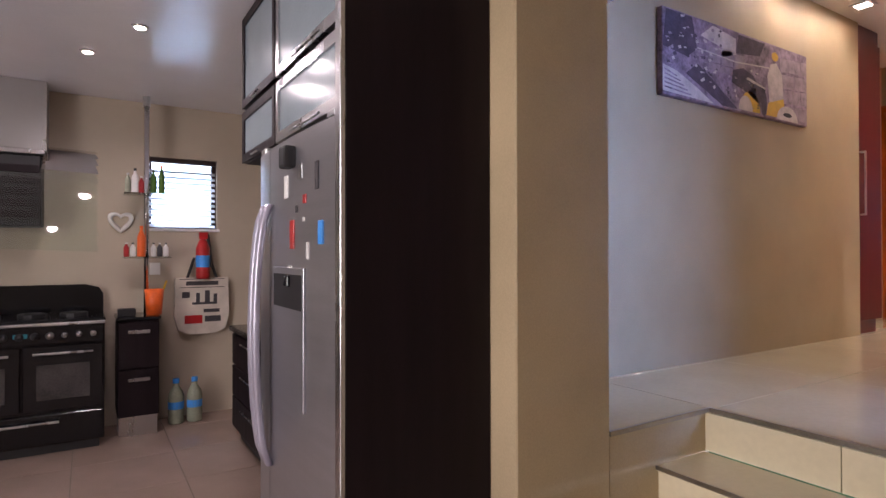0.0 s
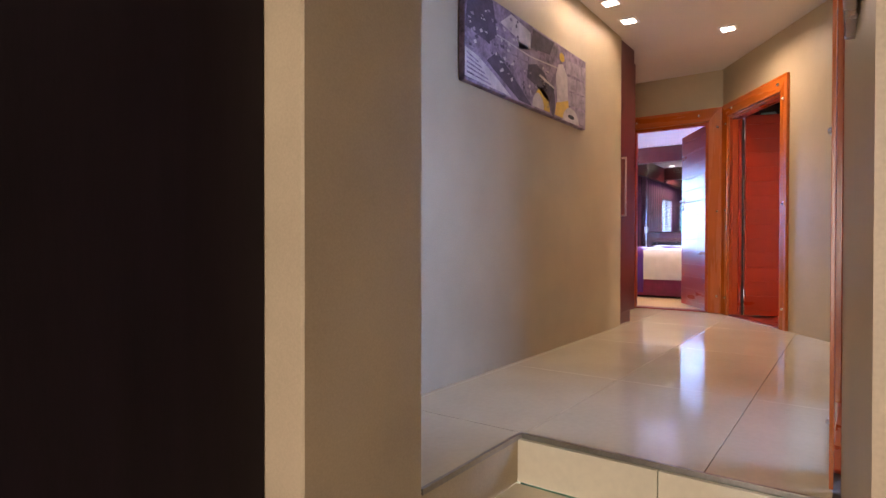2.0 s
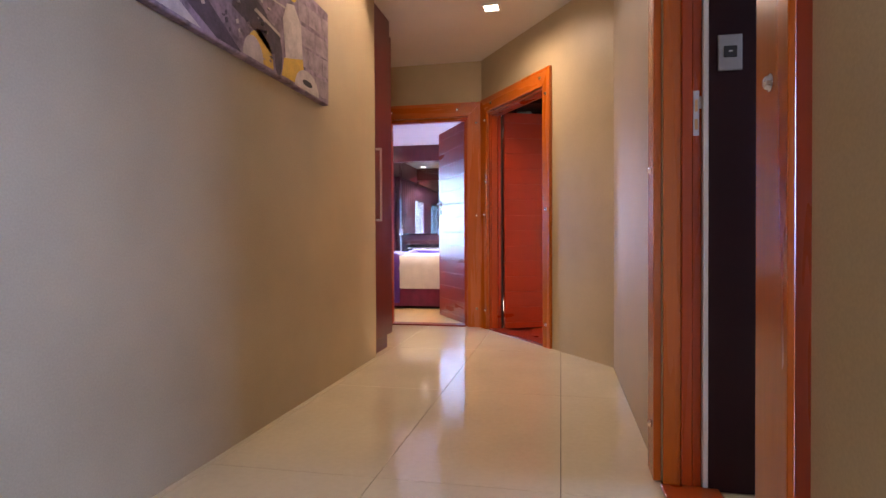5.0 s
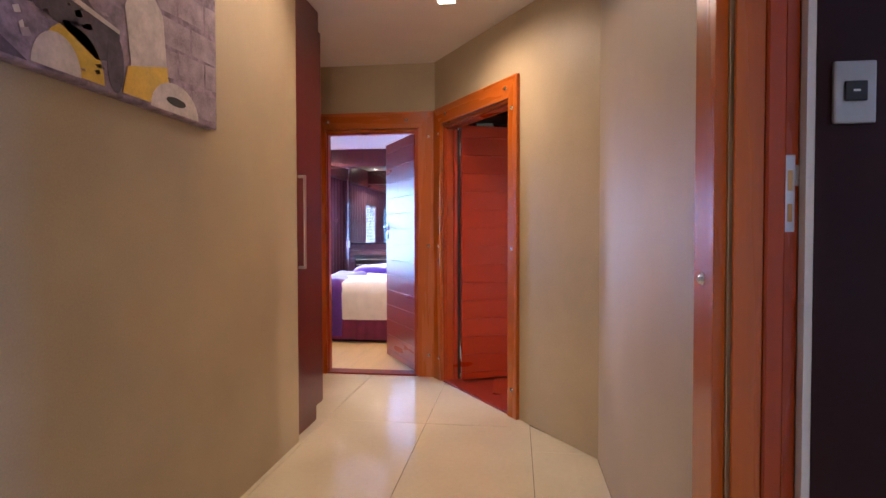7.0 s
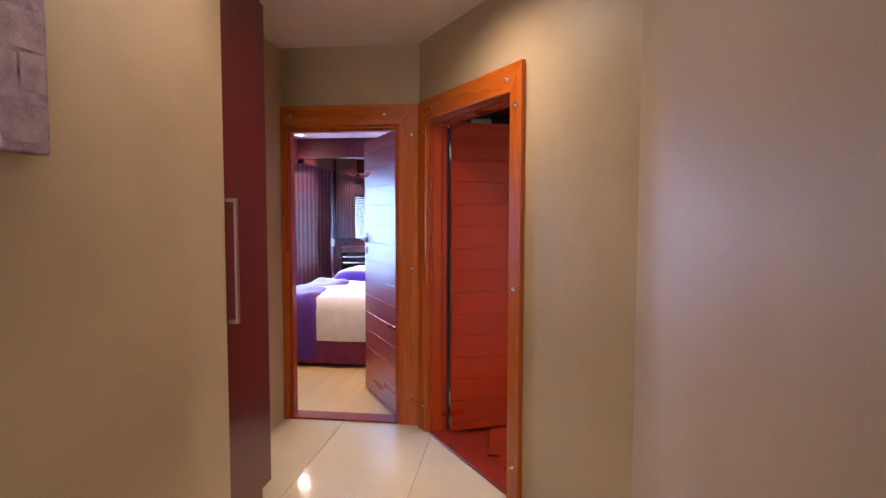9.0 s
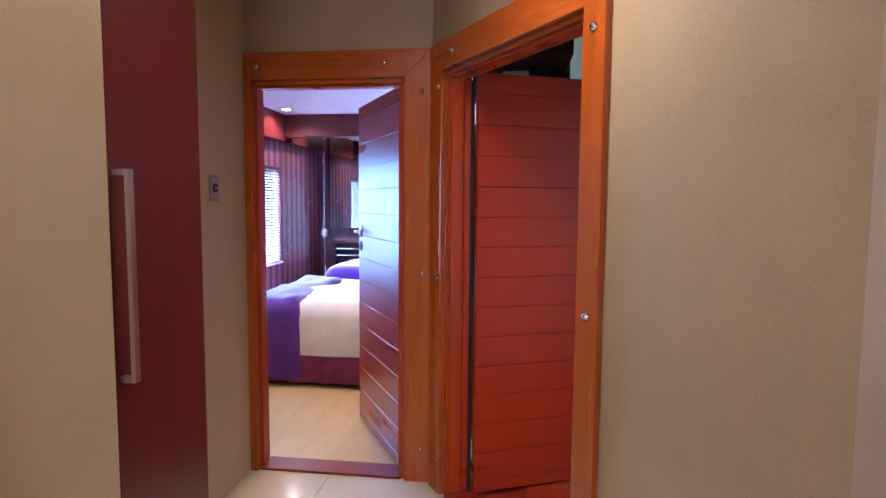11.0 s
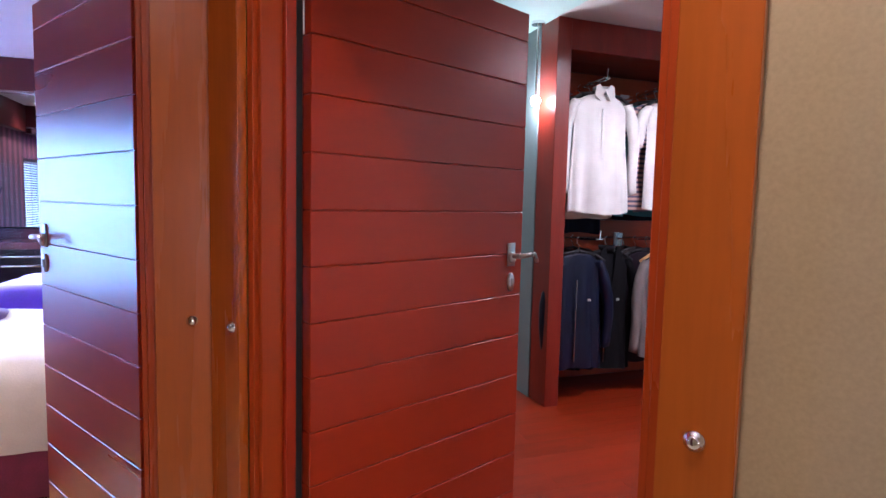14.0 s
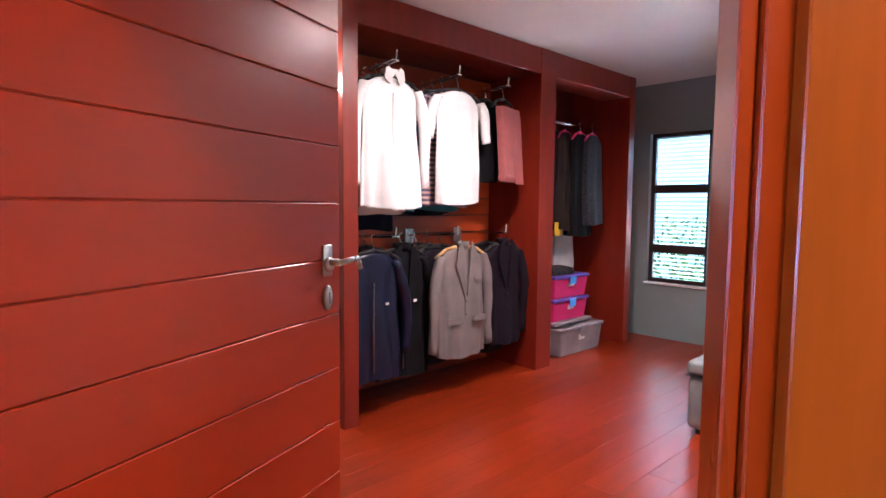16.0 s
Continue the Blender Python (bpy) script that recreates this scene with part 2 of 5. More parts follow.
M["canvas_tote"] = mat("cream_canvas", (0.62, 0.55, 0.47), 0.9, bump=0.2, fine=220)
M["ink"] = mat("black_print", (0.05, 0.045, 0.05), 0.8, bump=0.0)
M["print_mauve"] = mat("mauve_photo_print", (0.30, 0.22, 0.29), 0.75, var=0.36, scale=12, fine=60, bump=0.02)
M["print_stone"] = mat("stone_photo_print", (0.36, 0.28, 0.33), 0.75, var=0.22, scale=18, fine=140, bump=0.03)
M["print_dark"] = mat("dark_photo_print", (0.09, 0.065, 0.095), 0.75, var=0.3, scale=14, bump=0.02)
M["print_white"] = mat("pale_photo_print", (0.62, 0.54, 0.52), 0.75, var=0.14, scale=14, bump=0.02)
M["bottle"] = mat("pale_bottle_plastic", (0.30, 0.32, 0.24), 0.15, var=0.12, scale=12, bump=0.01)
M["bottle_green"] = mat("green_bottle_glass", (0.05, 0.12, 0.02), 0.1, bump=0.0, coat=0.5)
M["foliage"] = mat("garden_foliage", (0.10, 0.22, 0.09), 0.8, var=0.4, scale=6, bump=0.3)


# ---- building blocks ----
def box(bm, x0, x1, y0, y1, z0, z1, bev=0.0, m=None, seg=1):
    vs = [bm.verts.new((x, y, z)) for x in (x0, x1) for y in (y0, y1) for z in (z0, z1)]
    fs = [bm.faces.new([vs[i] for i in q]) for q in ((0, 1, 3, 2), (4, 6, 7, 5), (0, 4, 5, 1), (2, 3, 7, 6), (0, 2, 6, 4), (1, 5, 7, 3))]
    if bev:
        es = list({e for f in fs for e in f.edges})
        out = bmesh.ops.bevel(bm, geom=es, offset=bev, segments=seg, affect="EDGES", profile=0.6)
        vs = list({v for f in out["faces"] for v in f.verts} | {v for v in vs if v.is_valid})
    if m is not None:
        bmesh.ops.transform(bm, matrix=m, verts=[v for v in vs if v.is_valid])
    return bm


def rod(bm, p, q, r, seg=12, r2=None):
    p, q = Vector(p), Vector(q)
    d = q - p
    m = Matrix.Translation((p + q) / 2) @ d.to_track_quat("Z", "Y").to_matrix().to_4x4()
    bmesh.ops.create_cone(bm, cap_ends=True, segments=seg, radius1=r, radius2=r if r2 is None else r2, depth=d.length, matrix=m)
    return bm


def lathe(bm, rings, c, seg=16, m=None):
    """A turned body from (radius, height) pairs about the upright through c."""
    loops = []
    for r, h in rings:
        loops.append([bm.verts.new((c[0] + r * math.cos(2 * math.pi * k / seg), c[1] + r * math.sin(2 * math.pi * k / seg), c[2] + h)) for k in range(seg)])
    for a, b in zip(loops, loops[1:]):
        for k in range(seg):
            bm.faces.new((a[k], a[(k + 1) % seg], b[(k + 1) % seg], b[k]))
    bm.faces.new(loops[0][::-1]), bm.faces.new(loops[-1])
    if m is not None:
        bmesh.ops.transform(bm, matrix=m, verts=[v for lo in loops for v in lo])
    return bm


def prism(bm, pts, z0, z1, m=None):
    """A flat outline in x and y, raised from z0 to z1."""
    a, b = [bm.verts.new((*p, z0)) for p in pts], [bm.verts.new((*p, z1)) for p in pts]
    bm.faces.new(a[::-1]), bm.faces.new(b)
    for k in range(len(pts)):
        j = (k + 1) % len(pts)
        bm.faces.new((a[k], a[j], b[j], b[k]))
    if m is not None:
        bmesh.ops.transform(bm, matrix=m, verts=a + b)
    return bm


def mesh_of(name, bm, material, smooth=False):
    bmesh.ops.recalc_face_normals(bm, faces=bm.faces)
    me = bpy.data.meshes.new(name)
    bm.to_mesh(me)
    bm.free()
    me.materials.append(M[material])
    if smooth:
        for p in me.polygons:
            p.use_smooth = True
    return me


def thing(name, label, category, x, y, z, group="", kind=""):
    ob = new(name)
    ob.empty_display_size = 0.05
    ob.matrix_basis = pose(x, y, z)
    return tagged(ob, label, category, group, kind)


def part(name, bm, material, parent, label="", smooth=False):
    """One mesh, given in world metres, under a thing or under a part of one."""
    ob = new(name, mesh_of(name, bm, material, smooth))
    ob.parent = parent
    if parent.parent is None:
        ob.matrix_parent_inverse = parent.matrix_basis.inverted()
    return tagged(ob, label)


def setting(name, bm, material, label="", smooth=False):
    return tagged(new(name, mesh_of(name, bm, material, smooth)), label, "", "", "structure")


def nb():
    return bmesh.new()


def B(*a, **k):
    return box(nb(), *a, **k)


def R(*a, **k):
    return rod(nb(), *a, **k)


def pieces(name, parent, material, spots, size, bev=0.002):
    """Alike pieces that share one mesh, at the places given."""
    sx, sy, sz = size
    me = mesh_of(name, B(-sx / 2, sx / 2, -sy / 2, sy / 2, -sz / 2, sz / 2, bev), material)
    for p in spots:
        ob = new(name, me)
        ob.parent, ob.location = parent, p
        if parent.parent is None:
            ob.matrix_parent_inverse = parent.matrix_basis.inverted()


# ---- large structure ----
CZ = 2.57       # corridor ceiling
KF = -0.708     # kitchen floor
KC = 1.93       # kitchen ceiling
C = Vector((6.89, 1.885, 0))                # corner of the two door walls
DD = Vector((-0.8275, -0.5615, 0)).normalized()   # along the slanted wall, away from that corner
ND = Vector((-DD.y, DD.x, 0))               # out of the dressing room wall, into the dressing room
ND = ND if ND.x > 0 else -ND
SL = Matrix(((DD.x, ND.x, 0, C.x), (DD.y, ND.y, 0, C.y), (0, 0, 1, 0), (0, 0, 0, 1)))   # s along the wall, depth, height

bm = nb()
box(bm, 1.64, 5.36, 2.45, 2.6, -0.3, CZ)
box(bm, 5.22, 5.36, 2.6, 3.0, 0, CZ)
box(bm, 5.36, 6.9, 2.85, 3.0, 0, CZ)
setting("wall_north", bm, "wall", "khaki plastered corridor wall")
bm = nb()
box(bm, 1.19, 1.64, 1.786, 2.6, KF, CZ, 0.006)
setting("wall_pier", bm, "wall", "khaki plastered wall end beside the stairs")
setting("wall_stair_side", B(1.64, 2.26, 1.79, 2.0, KF, -0.017), "wall")
# bedroom wall with its door opening
bm = nb()
box(bm, 6.9, 7.02, 2.82, 4.75, 0, CZ)
box(bm, 6.9, 7.02, 2.02, 2.82, 2.05, CZ)
box(bm, 6.9, 7.02, 1.80, 2.02, 0, CZ)
setting("wall_bedroom_door", bm, "wall", "khaki plastered wall with a door opening")
# slanted wall with the dressing room door opening
SE = 1.95      # its far end
bm = nb()
box(bm, 0.0, 0.13, 0, 0.12, 0, CZ, m=SL)
box(bm, 0.13, 1.12, 0, 0.12, 2.05, CZ, m=SL)
box(bm, 1.12, SE, 0, 0.12, 0, CZ, m=SL)
setting("wall_slanted", bm, "wall", "khaki plastered slanted wall with a door opening")
bm = nb()
RY = 0.80
RN = 0.782      # the stretch by the stairs runs out to this at the door frame
box(bm, 3.50, 5.30, 0.42, RY, 0, CZ)
box(bm, 2.36, 3.50, 0.62, RY, 2.05, CZ)
prism(bm, [(1.30, 0.56), (2.36, 0.56), (2.36, RN), (1.30, 0.733)], KF, CZ)
setting("wall_south", bm, "wall", "khaki plastered corridor wall with a door opening")
setting("wall_side_room_reveal", B(3.450, 3.497, 0.41, 0.662, 0, CZ), "maroon", "maroon painted end of a wall")
# ceilings
bm = nb()
prism(bm, [(0.75, -0.2), (5.36, 0.42), (7.0, 1.75), (7.0, 3.0), (0.75, 3.0)], CZ, CZ + 0.1)
setting("ceiling", bm, "ceiling", "white painted corridor ceiling")
setting("ceiling_kitchen", B(-3.1, 2.2, 1.95, 5.75, KC, KC + 0.1), "gloss_ceiling", "white satin kitchen ceiling")
setting("ceiling_living", box(B(-3.1, 0.75, -3.1, 1.95, CZ, CZ + 0.1), 0.75, 1.6, -3.1, 0.4, CZ + 0.006, CZ + 0.1), "ceiling")
# closing walls of kitchen and living side
bm = nb()
box(bm, -3.2, 0.40, 5.62, 5.75, KF, KC)
box(bm, 0.95, 2.2, 5.62, 5.75, KF, KC)
box(bm, 0.40, 0.95, 5.62, 5.75, KF, 0.89)
box(bm, 0.40, 0.95, 5.62, 5.75, 1.49, KC)
setting("wall_kitchen", bm, "kitchen_wall", "beige kitchen wall with a small window opening")
setting("wall_kitchen_east", B(1.95, 2.1, 2.6, 5.62, KF, KC), "kitchen_wall")
setting("wall_kitchen_bulkhead", B(-3.1, 1.19, 1.95, 2.02, KC + 0.1, CZ), "kitchen_wall")
# unseen west wall; its opening is added for the light behind the start
bm = nb()
box(bm, -3.2, -3.08, -3.1, -0.4, KF, CZ), box(bm, -3.2, -3.08, 2.1, 5.62, KF, CZ), box(bm, -3.2, -3.08, -0.4, 2.1, KF, -0.05), box(bm, -3.2, -3.08, -0.4, 2.1, 1.85, CZ)
setting("wall_living_west", bm, "kitchen_wall")
bm = nb()
box(bm, -3.1, 1.6, -3.2, -3.1, KF, CZ), box(bm, 1.50, 1.62, -3.1, 0.56, KF, CZ)
setting("wall_living_south", bm, "kitchen_wall")
# side room beyond the first door
bm = nb()
box(bm, 1.6, 5.5, -3.2, -3.05, 0, 0.6), box(bm, 1.6, 3.0, -3.2, -3.05, 0.6, CZ), box(bm, 5.3, 5.5, -3.2, -3.05, 0.6, CZ), box(bm, 3.0, 5.3, -3.2, -3.05, 2.1, CZ)
setting("wall_side_room", bm, "teal_wall", "pale blue side room wall with a window opening")
setting("wall_side_room_east", B(5.36, 5.5, -3.05, 0.42, 0, CZ), "teal_wall")
setting("ceiling_side_room", B(1.6, 5.5, -3.2, 0.42, CZ, CZ + 0.1), "ceiling")
setting("floor_side_room", B(1.6, 5.36, -3.05, 0.62, -0.1, -0.004), "laminate")
# dressing room shell
bm = nb()
EY = -3.97
box(bm, 5.5, 8.08, EY - 0.15, EY, -0.1, 2.64), box(bm, 8.70, 9.5, EY - 0.15, EY, -0.1, 2.64)
box(bm, 8.08, 8.70, EY - 0.15, EY, -0.1, 0.58), box(bm, 8.08, 8.70, EY - 0.15, EY, 2.12, 2.64)
setting("wall_dressing_end", bm, "grey_wall", "slate grey wall with a window opening")
setting("wall_dressing_back", B(9.36, 9.5, EY, -0.15, -0.1, 2.64), "closet_wood")
setting("wall_dressing_return", B(8.882, 9.359, -0.262, -0.146, 0, 2.61), "grey_wall", "slate grey wall beside the open wardrobe")
setting("wall_dressing_passage", B(7.02, 12.0, 1.42, 1.55, 0, 2.64), "teal_wall", "pale teal passage wall")
setting("wall_dressing_passage_end", B(11.9, 12.0, -0.4, 1.42, 0, 2.64), "maroon")
setting("wall_dressing_passage_side", B(9.5, 11.9, -0.4, -0.28, 0, 2.64), "grey_wall")
bm = nb()
prism(bm, [(5.36, -4.1), (9.5, -4.1), (9.5, -0.4), (12.0, -0.4), (12.0, 1.55), (7.02, 1.55), (7.0, 1.87), (5.36, 0.72)], 2.625, 2.72)
setting("ceiling_dressing", bm, "ceiling", "white dressing room ceiling")
# thin teal sheet under the white ceiling, over the passage only
setting("ceiling_passage", B(7.02, 11.9, -0.15, 1.42, 2.612, 2.6245), "teal_ceiling", "pale teal passage ceiling")
bm = nb()
prism(bm, [(5.36, -4.0), (9.4, -4.0), (9.4, -0.4), (12.0, -0.4), (12.0, 1.55), (7.0, 1.55), (6.95, 1.82), (5.4, 0.77)], -0.1, -0.014)
floor_dressing = setting("floor_dressing", bm, "closet_wood", "red hardwood plank floor")
# bedroom shell
BY = 4.6
bm = nb()
box(bm, 6.9, 8.3, BY, BY + 0.15, 0, CZ), box(bm, 9.7, 10.5, BY, BY + 0.15, 0, CZ), box(bm, 8.3, 9.7, BY, BY + 0.15, 0, 0.62), box(bm, 8.3, 9.7, BY, BY + 0.15, 1.88, CZ), box(bm, 11.43, 13.3, BY, BY + 0.15, 0, CZ)
box(bm, 10.5, 11.43, BY, BY + 0.15, 0, 0.62), box(bm, 10.5, 11.43, BY, BY + 0.15, 1.88, CZ)
setting("wall_bedroom_window", bm, "stripe", "purple striped wallpapered wall with a window")
setting("wall_bedroom_end", B(13.15, 13.3, 1.55, BY, 0, CZ), "stripe")
setting("wall_bedroom_south", B(7.02, 13.15, 1.56, 1.70, 0, CZ), "stripe")
setting("ceiling_bedroom", B(7.02, 13.3, 1.56, BY + 0.15, CZ, CZ + 0.1), "ceiling", "white bedroom ceiling")
setting("beam_bedroom", B(11.4, 11.62, 1.7, BY, 2.285, CZ, 0.004), "wardrobe", "dark burgundy ceiling beam")
setting("trim_bedroom_cornice", B(7.02, 11.399, BY - 0.1, BY, 2.22, CZ, 0.004), "wardrobe", "dark burgundy pelmet above the wall")
setting("trim_bath_cornice", B(11.621, 13.11, BY - 0.1, BY, 2.22, CZ, 0.004), "wardrobe")
floor_bedroom = setting("floor_bedroom", B(6.96, 13.15, 1.70, BY, -0.1, -0.010), "laminate", "pale oak laminate floor")
# outside
setting("ground", B(-60, 60, -60, 60, -1.3, -1.2), "foliage", "green garden ground")

# corridor floor and stairs
bm = nb()
prism(bm, [(2.27, 0.62), (5.36, 0.62), (6.9, 1.8), (6.95, 2.9), (1.64, 2.9), (1.64, 1.83), (2.268, 1.83)], -0.016, -0.006)
floor = setting("floor", bm, "grout", "polished cream tiled corridor floor")
setting("floor_kitchen_base", B(-3.1, 2.1, -3.1, 5.7, KF - 0.1, KF - 0.006), "grout")
# stairs
stairs = thing("stairs", "cream tiled stairs with metal edges up to the corridor", "stairs", 1.8, 1.3, KF, kind="structure")
RISE = 0.177
for k in range(1, 4):
    z = -RISE * k
    x0 = 2.22 - 0.31 * k
    part("tread", B(x0, 2.225 if k == 1 else x0 + 0.315, 0.742, 1.792, z - 0.02, z, 0.002), "tile", stairs)
    part("riser", B(x0 + 0.012, x0 + 0.03, 0.742, 1.792, z - RISE + 0.002, z - 0.021), "tile", stairs)
    part("edge_strip", B(x0 - 0.006, x0 - 0.0005, 0.742, 1.792, z - 0.014, z + 0.003), "trim", stairs, "metal tile edge")
part("riser", B(2.235, 2.255, 0.742, 1.27, -RISE + 0.002, -0.014), "tile", stairs)
part("riser", B(2.235, 2.255, 1.274, 1.792, -RISE + 0.002, -0.014), "tile", stairs)
part("edge_strip", B(2.262, 2.274, 0.76, 1.798, -0.016, 0.003), "trim", stairs, "metal tile edge")
part("edge_strip", B(1.643, 2.2615, 1.786, 1.798, -0.016, 0.003), "trim", stairs, "metal tile edge")


# ---- doors ----
def stud(p, n, parent):
    """A domed steel bolt head on a washer; n points out of the casing."""
    p, n = Vector(p), Vector(n).normalized()
    q = n.to_track_quat("Z", "Y").to_matrix().to_4x4()
    bm = nb()
    lathe(bm, [(0.0145, 0), (0.0145, 0.003), (0.011, 0.0045), (0.010, 0.009), (0.006, 0.0115), (0.0015, 0.012)], (0, 0, 0), 16, Matrix.Translation(p) @ q)
    part("bolt", bm, "chrome", parent, "domed steel bolt", True)


def hinge(parent, m, z):
    """A steel butt hinge; m puts x along the jamb and y out of it."""
    bm = nb()
    box(bm, -0.034, -0.004, -0.002, 0.003, z - 0.05, z + 0.05, 0.001, m)
    box(bm, 0.004, 0.03, -0.002, 0.003, z - 0.05, z + 0.05, 0.001, m)
    for k in range(5):
        lathe(bm, [(0.006, 0.001), (0.006, 0.018)], (0, 0.004, z - 0.05 + k * 0.02), 10, m)
    h = part("hinge", bm, "steel", parent, "steel butt hinge")
    bm = nb()
    for k in (-0.035, 0, 0.035):
        lathe(bm, [(0.004, 0), (0.003, 0.0018)], (0, 0, 0), 8, m @ pose(-0.02, 0.003, z + k, -90))
    part("screw", bm, "trim", h)


def leaf(name, hinge_at, yaw, width, height, label, hh):
    """A boarded door leaf, turned about its hinge. Local x runs from the hinge, y is the thickness."""
    d = thing(name, label, "door", hinge_at[0], hinge_at[1], 0.008, kind="structure")
    m = pose(hinge_at[0], hinge_at[1], 0.008, 0, 0, yaw)
    part("core", B(0.004, width - 0.004, -0.014, 0.014, 0, height, m=m), "door_wood", d)
    cuts = [0.0] + [0.056 + 0.1445 * k for k in range(14)] + [height]
    for a, b in zip(cuts, cuts[1:]):
        part("plank", B(0, width, -0.020, 0.020, a + 0.001, b - 0.001, 0.002, m), "door_wood", d)
    for side in (-1, 1):
        bm = nb()
        box(bm, width - 0.078, width - 0.040, *sorted((side * 0.020, side * 0.026)), hh - 0.03, hh + 0.05, 0.002, m)
        lathe(bm, [(0.019, 0), (0.019, 0.006), (0.012, 0.009)], (0, 0, 0), 16, m @ pose(width - 0.059, side * 0.026, hh, -90 * side))
        bm2 = nb()
        p = m @ Vector((width - 0.059, side * 0.027, hh + 0.006))
        a, b2, c = m @ Vector((width - 0.059, side * 0.062, hh + 0.006)), m @ Vector((width - 0.15, side * 0.066, hh + 0.012)), m @ Vector((width - 0.172, side * 0.06, hh - 0.014))
        if name == "door_2":
            b2, c = m @ Vector((width + 0.015, side * 0.066, hh + 0.012)), m @ Vector((width + 0.035, side * 0.062, hh - 0.016))
        rod(bm2, p, a, 0.009, 12), rod(bm2, a, b2, 0.008, 12), rod(bm2, b2, c, 0.007, 12)
        h = part("door_handle", bm, "steel", d, "brushed steel lever handle", True)
        part("lever", bm2, "steel", h, "", True)
        bm3 = nb()
        lathe(bm3, [(0.02, 0), (0.02, 0.006), (0.016, 0.009)], (0, 0, 0), 18, m @ pose(width - 0.059, side * 0.0205, hh - 0.085, -90 * side) @ Matrix.Diagonal((0.85, 1.6, 1, 1)))
        box(bm3, width - 0.063, width - 0.055, *sorted((side * 0.029, side * 0.034)), hh - 0.1, hh - 0.07, 0.002, m)
        part("escutcheon", bm3, "steel", d, "steel keyhole plate", True)
    return d


def casing(name, label, m, s0, s1, top, w, left=True, right=True, wl=None, wr=None, studs=(), near=0.0):
    """A bolted flat casing round an opening from s0 to s1 along the wall; y of m is into the wall, 0 the wall's face."""
    p = m @ Vector(((s0 + s1) / 2, 0, 0))
    d = thing(name, label, "door frame", p.x, p.y, 0, kind="structure")
    wl, wr = (w if wl is None else wl), (w if wr is None else wr)
    out = (m.to_3x3() @ Vector((0, -1, 0)))
    up = m @ Matrix(((1, 0, 0, 0), (0, 0, 1, 0), (0, 1, 0, 0), (0, 0, 0, 1)))
    lo, hi = (s0 - wl if left else s0), (s1 + wr if right else s1)
    g = 0.0006

    def board(name, pts, back, material):
        bm = prism(nb(), pts, -0.026 + back, -0.001, up)
        bmesh.ops.bevel(bm, geom=bm.edges[:], offset=0.0015, segments=1, affect="EDGES")
        part(name, bm, material, d)
    if left:
        board("side_casing", [(lo, 0), (s0, 0), (s0, top - g), (lo, top + w - g)], near, "frame_wood")
    if right:
        board("side_casing", [(s1, 0), (hi, 0), (hi, top + w - g), (s1, top - g)], 0, "frame_wood")
    board("head_casing", [(s0, top + g), (s1, top + g), (hi, top + w), (lo, top + w)], 0, "frame_wood_h")
    for s, on, ww in ((studs[0] if studs else s0 - wl / 2, left and wl > 0.08, wl), (s1 + wr / 2, right and wr > 0.08, wr)):
        if on:
            for z in (0.18, 1.08, 1.97):
                stud(m @ Vector((s, -0.026 + (near if s < s0 else 0), z)), out, d)
    for s in (s0 + 0.10, s1 - 0.03):
        stud(m @ Vector((s, -0.0265, top + w / 2)), out, d)
    return d


def lining(d, m, s0, s1, top, depth, stop):
    """Jamb boards with a door stop inside an opening."""
    for a, b in ((s0, s0 + 0.022), (s1 - 0.022, s1)):
        part("jamb", B(a, b, -0.0005, depth, 0, top, 0.002, m), "jamb_wood", d)
    part("jamb_head", B(s0 + 0.0225, s1 - 0.0225, -0.0005, depth, top - 0.022, top, 0.002, m), "frame_wood_h", d)
    for a, b in ((s0 + 0.0225, s0 + 0.036), (s1 - 0.036, s1 - 0.0225)):
        part("door_stop", B(a, b, 0.012, stop, 0, top - 0.023, 0.002, m), "jamb_wood", d)
    part("door_stop", B(s0 + 0.0365, s1 - 0.0365, 0.012, stop, top - 0.036, top - 0.023, 0.002, m), "jamb_wood", d)
    part("threshold", B(s0 + 0.023, s1 - 0.023, -0.012, depth + 0.01, -0.003, 0.012, 0.003, m), "closet_wood", d, "varnished timber threshold")


# bedroom doorway: s runs from the corner towards the niche, depth along +x
MB = Matrix(((0, 1, 0, 6.9), (1, 0, 0, 1.885), (0, 0, 1, 0), (0, 0, 0, 1)))
db = casing("door_frame_1", "orange varnished door frame fixed with steel bolts", MB, 0.135, 0.925, 2.04, 0.135, True, True, 0.133, 0.04, (0.05,))
lining(db, MB, 0.135, 0.945, 2.04, 0.12, 0.07)
BH = (7.03, 2.062)
leaf("door_1", BH, 31, 0.77, 2.02, "red varnished boarded bedroom door standing open", 1.23)
hinge(db, Matrix(((1, 0, 0, 7.03), (0, 1, 0, 2.053), (0, 0, 1, 0), (0, 0, 0, 1))), 1.83)
hinge(db, Matrix(((1, 0, 0, 7.03), (0, 1, 0, 2.053), (0, 0, 1, 0), (0, 0, 0, 1))), 0.22)
# dressing room doorway
dd = casing("door_frame_2", "orange varnished door frame fixed with steel bolts", SL, 0.145, 1.115, 2.04, 0.135, True, True, 0.118, 0.10, (0.118,))
lining(dd, SL, 0.145, 1.1185, 2.04, 0.125, 0.075)
# filler added on the hinge side, blocks light leaking past the leaf
part("door_stop", B(0.1675, 0.1925, 0.0755, 0.128, 0, 2.0, 0.002, SL), "door_wood", dd)
# shade of the gap between jamb and leaf, as a black strip
part("dark_gap_strip", B(0.193, 0.195, 0.105, 0.124, 0, 2.0, 0.001, SL), "black", dd, "black strip standing for the dark gap by the hinge")
DH = SL @ Vector((0.198, 0.135, 0))
